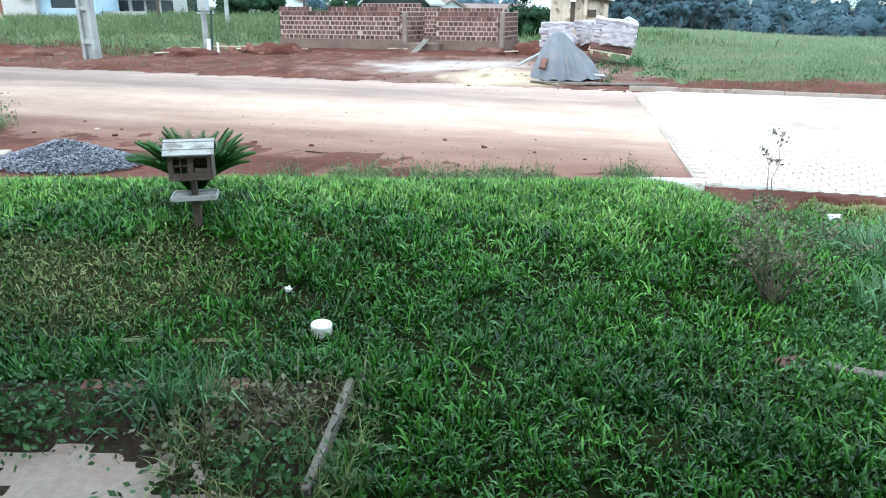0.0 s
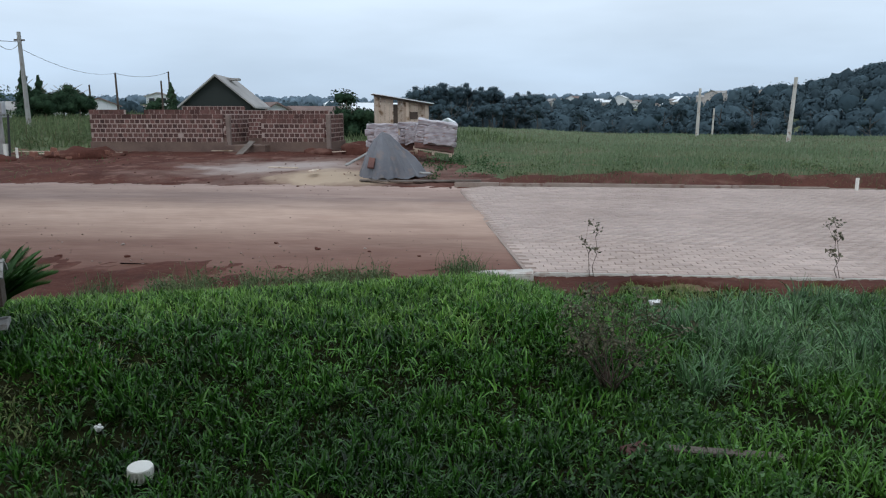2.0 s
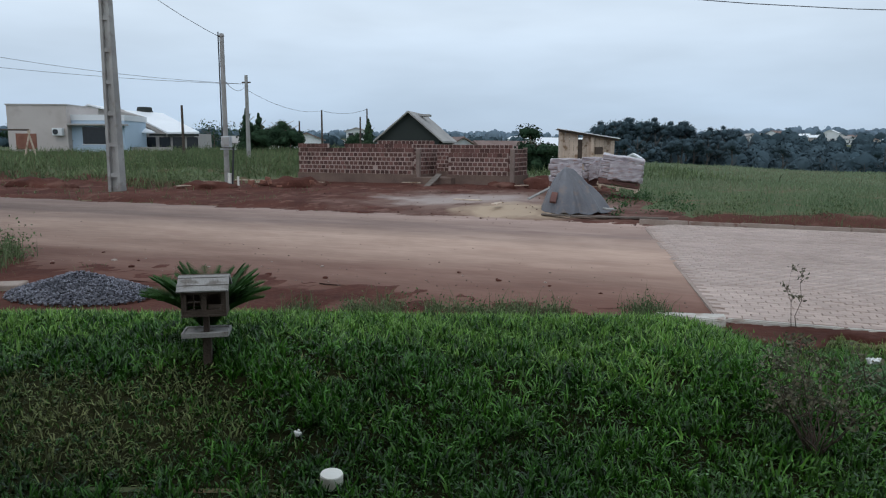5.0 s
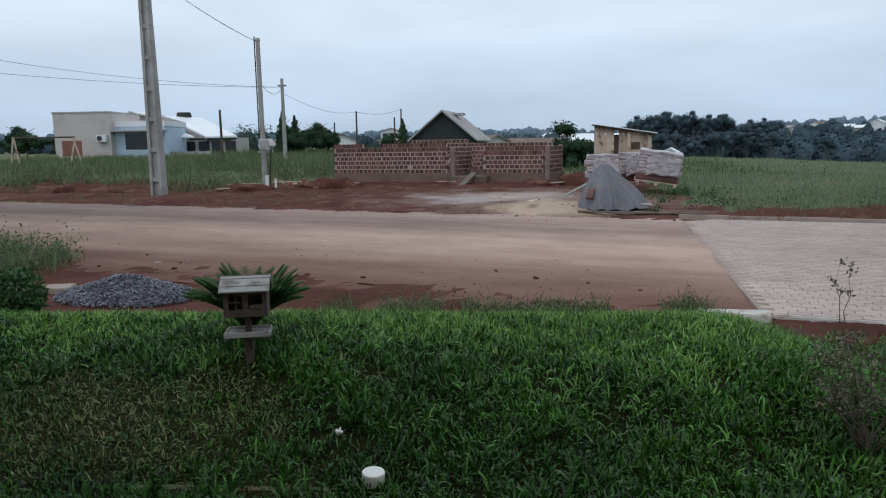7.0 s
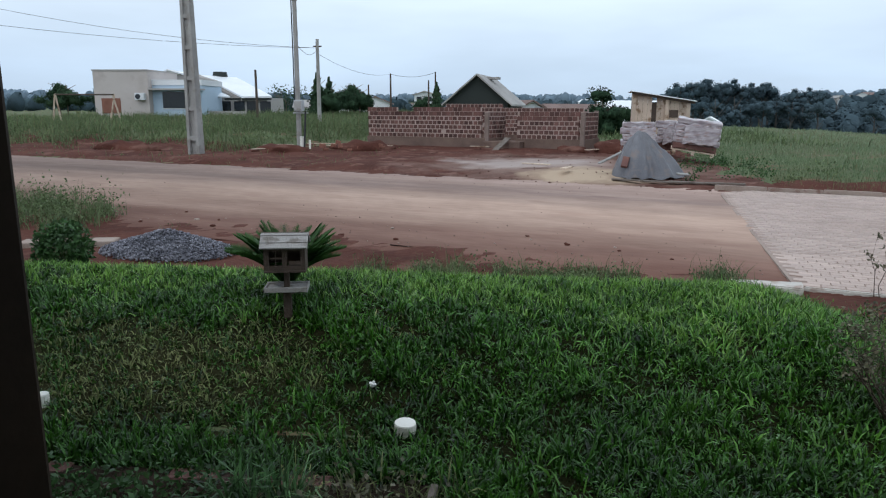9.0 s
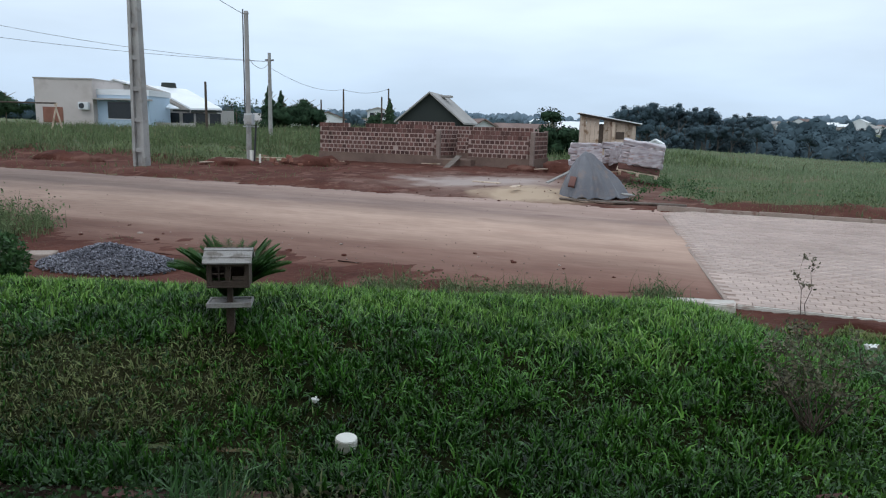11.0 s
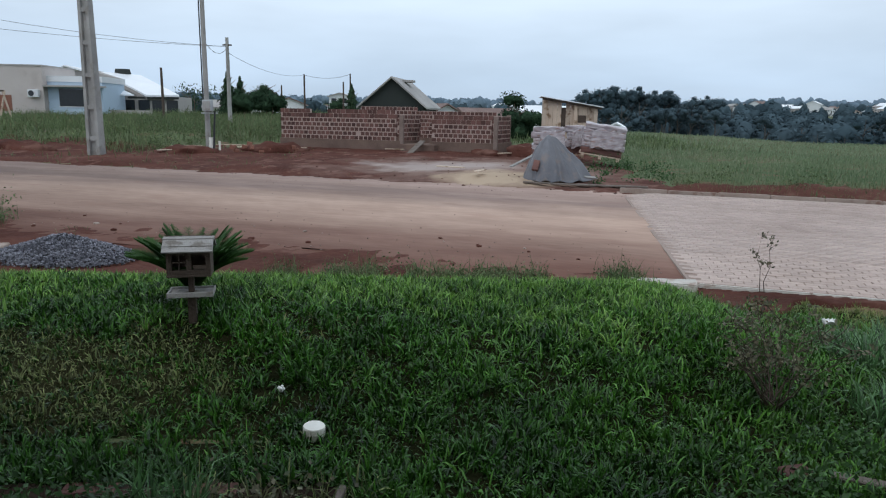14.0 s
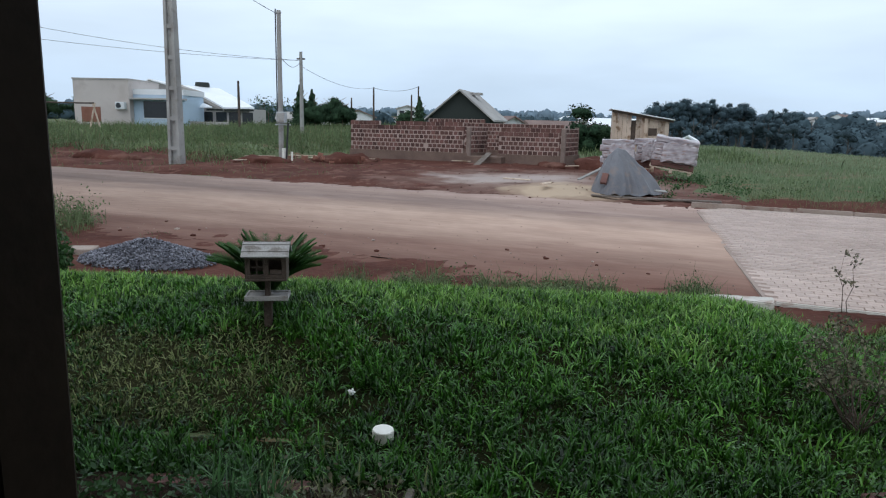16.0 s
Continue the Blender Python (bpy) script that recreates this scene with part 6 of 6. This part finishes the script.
A = tree_kind(1, 2.8, 1.3, 1.5, 1.4, 3000, 0.085, LEAF_DARK, "dark dense garden tree with an uneven crown")
A.matrix_basis = pose(-13.0, 53, float(height(-13.0, 53)))
B = tree_kind(2, 3.4, 1.0, 3.0, 1.6, 2200, 0.09, LEAF_DARK, "dark upright conifer with a ragged outline", cone=True)
B.matrix_basis = pose(-15.6, 52, float(height(-15.6, 52)))
for k, (x, y, s) in enumerate(((-12.3, 52, 0.85), (-14.3, 51.5, 0.88), (-15.5, 52.5, 0.92), (-13.4, 52.6, 0.95), (-11.9, 53, 0.7), (-40.5, 58, 1.1), (-38.2, 60, 1.0), (-44, 62, 1.2), (-10.0, 70, 0.9), (-5.6, 78, 0.8))):
    plant(A, x, y, s, k * 77)
for k, (x, y, s) in enumerate(((-14.8, 52.5, 0.9), (-8.0, 66, 1.0))):
    plant(B, x, y, s, k * 50)
C = tree_kind(3, 2.2, 1.25, 1.5, 1.15, 3600, 0.075, LEAF_DARK, "leafy dark green tree beside the shed")
C.matrix_basis = pose(4.5, 38.5, float(height(4.5, 38.5)))
plant(C, 5.2, 39.5, 0.95, 40)
# thin bare-crowned tree by the white roof
D = tree_kind(4, 2.6, 1.9, 1.0, 2.0, 300, 0.11, LEAF_DARK, "sparse thin-crowned tree behind the white-roofed house", 12)
D.matrix_basis = pose(-22.3, 64, 0.6)
plant(D, -24, 68, 1.1, 90)

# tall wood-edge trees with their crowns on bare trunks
E1 = tree_kind(5, 11, 2.2, 2.8, 9.2, 1500, 0.15, LEAF_FAR_HAZED, "tall dark tree with a tufted crown on a bare trunk", 6, bark=BARK_FAR)
E2 = tree_kind(6, 9, 3.0, 5.0, 3.9, 2200, 0.17, LEAF_FAR_HAZED, "broad dark tree at the wood's edge", 10, bark=BARK_FAR)
E3 = tree_kind(7, 10, 2.2, 6.2, 4.6, 2000, 0.16, LEAF_FAR_HAZED, "slender dark tree at the wood's edge", 10, bark=BARK_FAR)
E1.matrix_basis = pose(26, 118, float(height(26, 118)))
E2.matrix_basis = pose(30, 112, float(height(30, 112)))
E3.matrix_basis = pose(34, 116, float(height(34, 116)))
random.seed(5)
for k in range(84):
    a = radians(random.uniform(12.5, 60))
    d = random.uniform(118, 215)
    s = random.uniform(0.45, 0.85) * (0.82 if a < 0.4 else 1.0) * (0.80 if radians(21) < a < radians(37) else 1.0)
    plant((E2, E3, E2, E2)[k % 4], d * math.sin(a), d * math.cos(a), s, random.uniform(0, 360))
for k in range(54):
    a, d = radians(random.triangular(11.5, 24.5, 17)), random.uniform(135, 200)
    plant((E1, E1, E3)[k % 3], d * math.sin(a), d * math.cos(a), random.uniform(0.8, 1.25), random.uniform(0, 360))
for k, (a, d, q) in enumerate(((25.5, 150, 0.85), (28.0, 165, 0.7), (32.0, 150, 1.0), (32.8, 158, 0.9), (36.0, 150, 0.95), (38.2, 160, 1.25), (38.8, 162, 1.1), (40.5, 150, 0.9))):
    plant((E1, E3, E2)[k % 3], d * math.sin(radians(a)), d * math.cos(radians(a)), q, k * 61)


def woods(name, n, a0, a1, d0, d1, size, label, rr, material=LEAF_FAR_HAZED, m=40, keep=None):
    """Far woods: joined uneven crowns on the hillsides, with loose leaves round the nearer ones."""
    a, d = np.radians(rr.uniform(a0, a1, n)), np.sqrt(rr.uniform(d0 ** 2, d1 ** 2, n))
    x, y = d * np.sin(a), d * np.cos(a)
    if keep is not None:
        k = keep(x, y)
        x, y = x[k], y[k]
    n = len(x)
    z = height(x, y)
    s = size * rr.uniform(0.45, 1.3, n)
    mid = np.stack([x, y, z + s * 0.8], 1)
    cv, cf, cn = clumps(mid, s[:, None] * np.array([0.7, 0.7, 0.85]), rr, 2, 0.3)
    p = rr.normal(size=(n, m, 3))
    p = p / np.linalg.norm(p, axis=2)[:, :, None] * rr.uniform(0.7, 1.25, (n, m, 1))
    c = mid[:, None, :] + p * (s[:, None] * np.array([0.8, 0.8, 0.95]))[:, None, :]
    lv, lf = leaves(c.reshape(-1, 3), 0.165 * size, rr, out=p.reshape(-1, 3))
    return stuff(name, foliage(name, cv, cf, cn, lv, lf, p.reshape(-1, 3), material), label, "woods")


def off_town(x, y):
    """No crowns standing close before the houses on the far hill."""
    ok = np.ones(len(x), dtype=bool)
    for hx, hy in TOWN:
        t = np.hypot(hx, hy)
        ahead, beside = (x * hx + y * hy) / t, np.abs(x * hy - y * hx) / t
        ok &= ~((beside < 9) & (ahead < t + 4) & (ahead > t - 90))
    return ok


rr = np.random.default_rng(9)
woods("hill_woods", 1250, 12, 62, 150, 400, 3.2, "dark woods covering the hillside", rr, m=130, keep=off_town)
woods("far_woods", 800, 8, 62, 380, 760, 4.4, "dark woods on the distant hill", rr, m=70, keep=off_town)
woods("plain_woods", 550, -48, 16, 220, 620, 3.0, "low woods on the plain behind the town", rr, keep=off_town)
woods("ridge_woods", 2400, -50, 62, 800, 1500, 6.5, "hazy woods along the horizon", rr, LEAF_RIDGE_HAZED, 5)

# ---- pavers, last: those nearest are single pieces ----
PAVER_MESH = mesh_of("paver", bm_box(0.192, 0.092, 0.06, None, 0.004), PAVER)
far_v, far_f = [], []
cube = np.array([(-1, -1, 0), (1, -1, 0), (1, 1, 0), (-1, 1, 0), (-0.97, -0.94, 1), (0.97, -0.94, 1), (0.97, 0.94, 1), (-0.97, 0.94, 1)], dtype=float)
quads = np.array([(4, 5, 6, 7), (0, 1, 5, 4), (1, 2, 6, 5), (2, 3, 7, 6), (3, 0, 4, 7)])
count, row = 0, 0
v = 0.055
while v < ROAD_WIDTH - 0.05:
    u = float(boundary(v)) + 0.1 + (0.1 if row % 2 else 0.0)
    while u < PAVE_END - 0.1:
        x, y = xy(u, v)
        z = 0.052 + random.gauss(0, 0.0015) - 0.05
        if v < 1.6 and u < 4.1 and count < 300:
            p = new("paver", PAVER_MESH)
            p.parent = pavement
            p.matrix_basis = pose(x, y, z, random.gauss(0, 0.5), random.gauss(0, 0.4), ROAD_ANGLE + random.gauss(0, 0.6))
            count += 1
        else:
            k = cube * np.array([0.096, 0.046, 0.06])
            t = radians(ROAD_ANGLE + random.gauss(0, 0.6))
            k = np.stack([k[:, 0] * math.cos(t) - k[:, 1] * math.sin(t) + x, k[:, 0] * math.sin(t) + k[:, 1] * math.cos(t) + y, k[:, 2] + z], 1)
            far_f.append(quads + len(far_v) * 8)
            far_v.append(k)
        u += 0.2
    v += 0.1
    row += 1
o = new("joined_pavers", raw_mesh("joined_pavers", np.concatenate(far_v), [np.concatenate(far_f)], PAVER_FAR))
o.parent = pavement
tagged(o, kind="stuff")
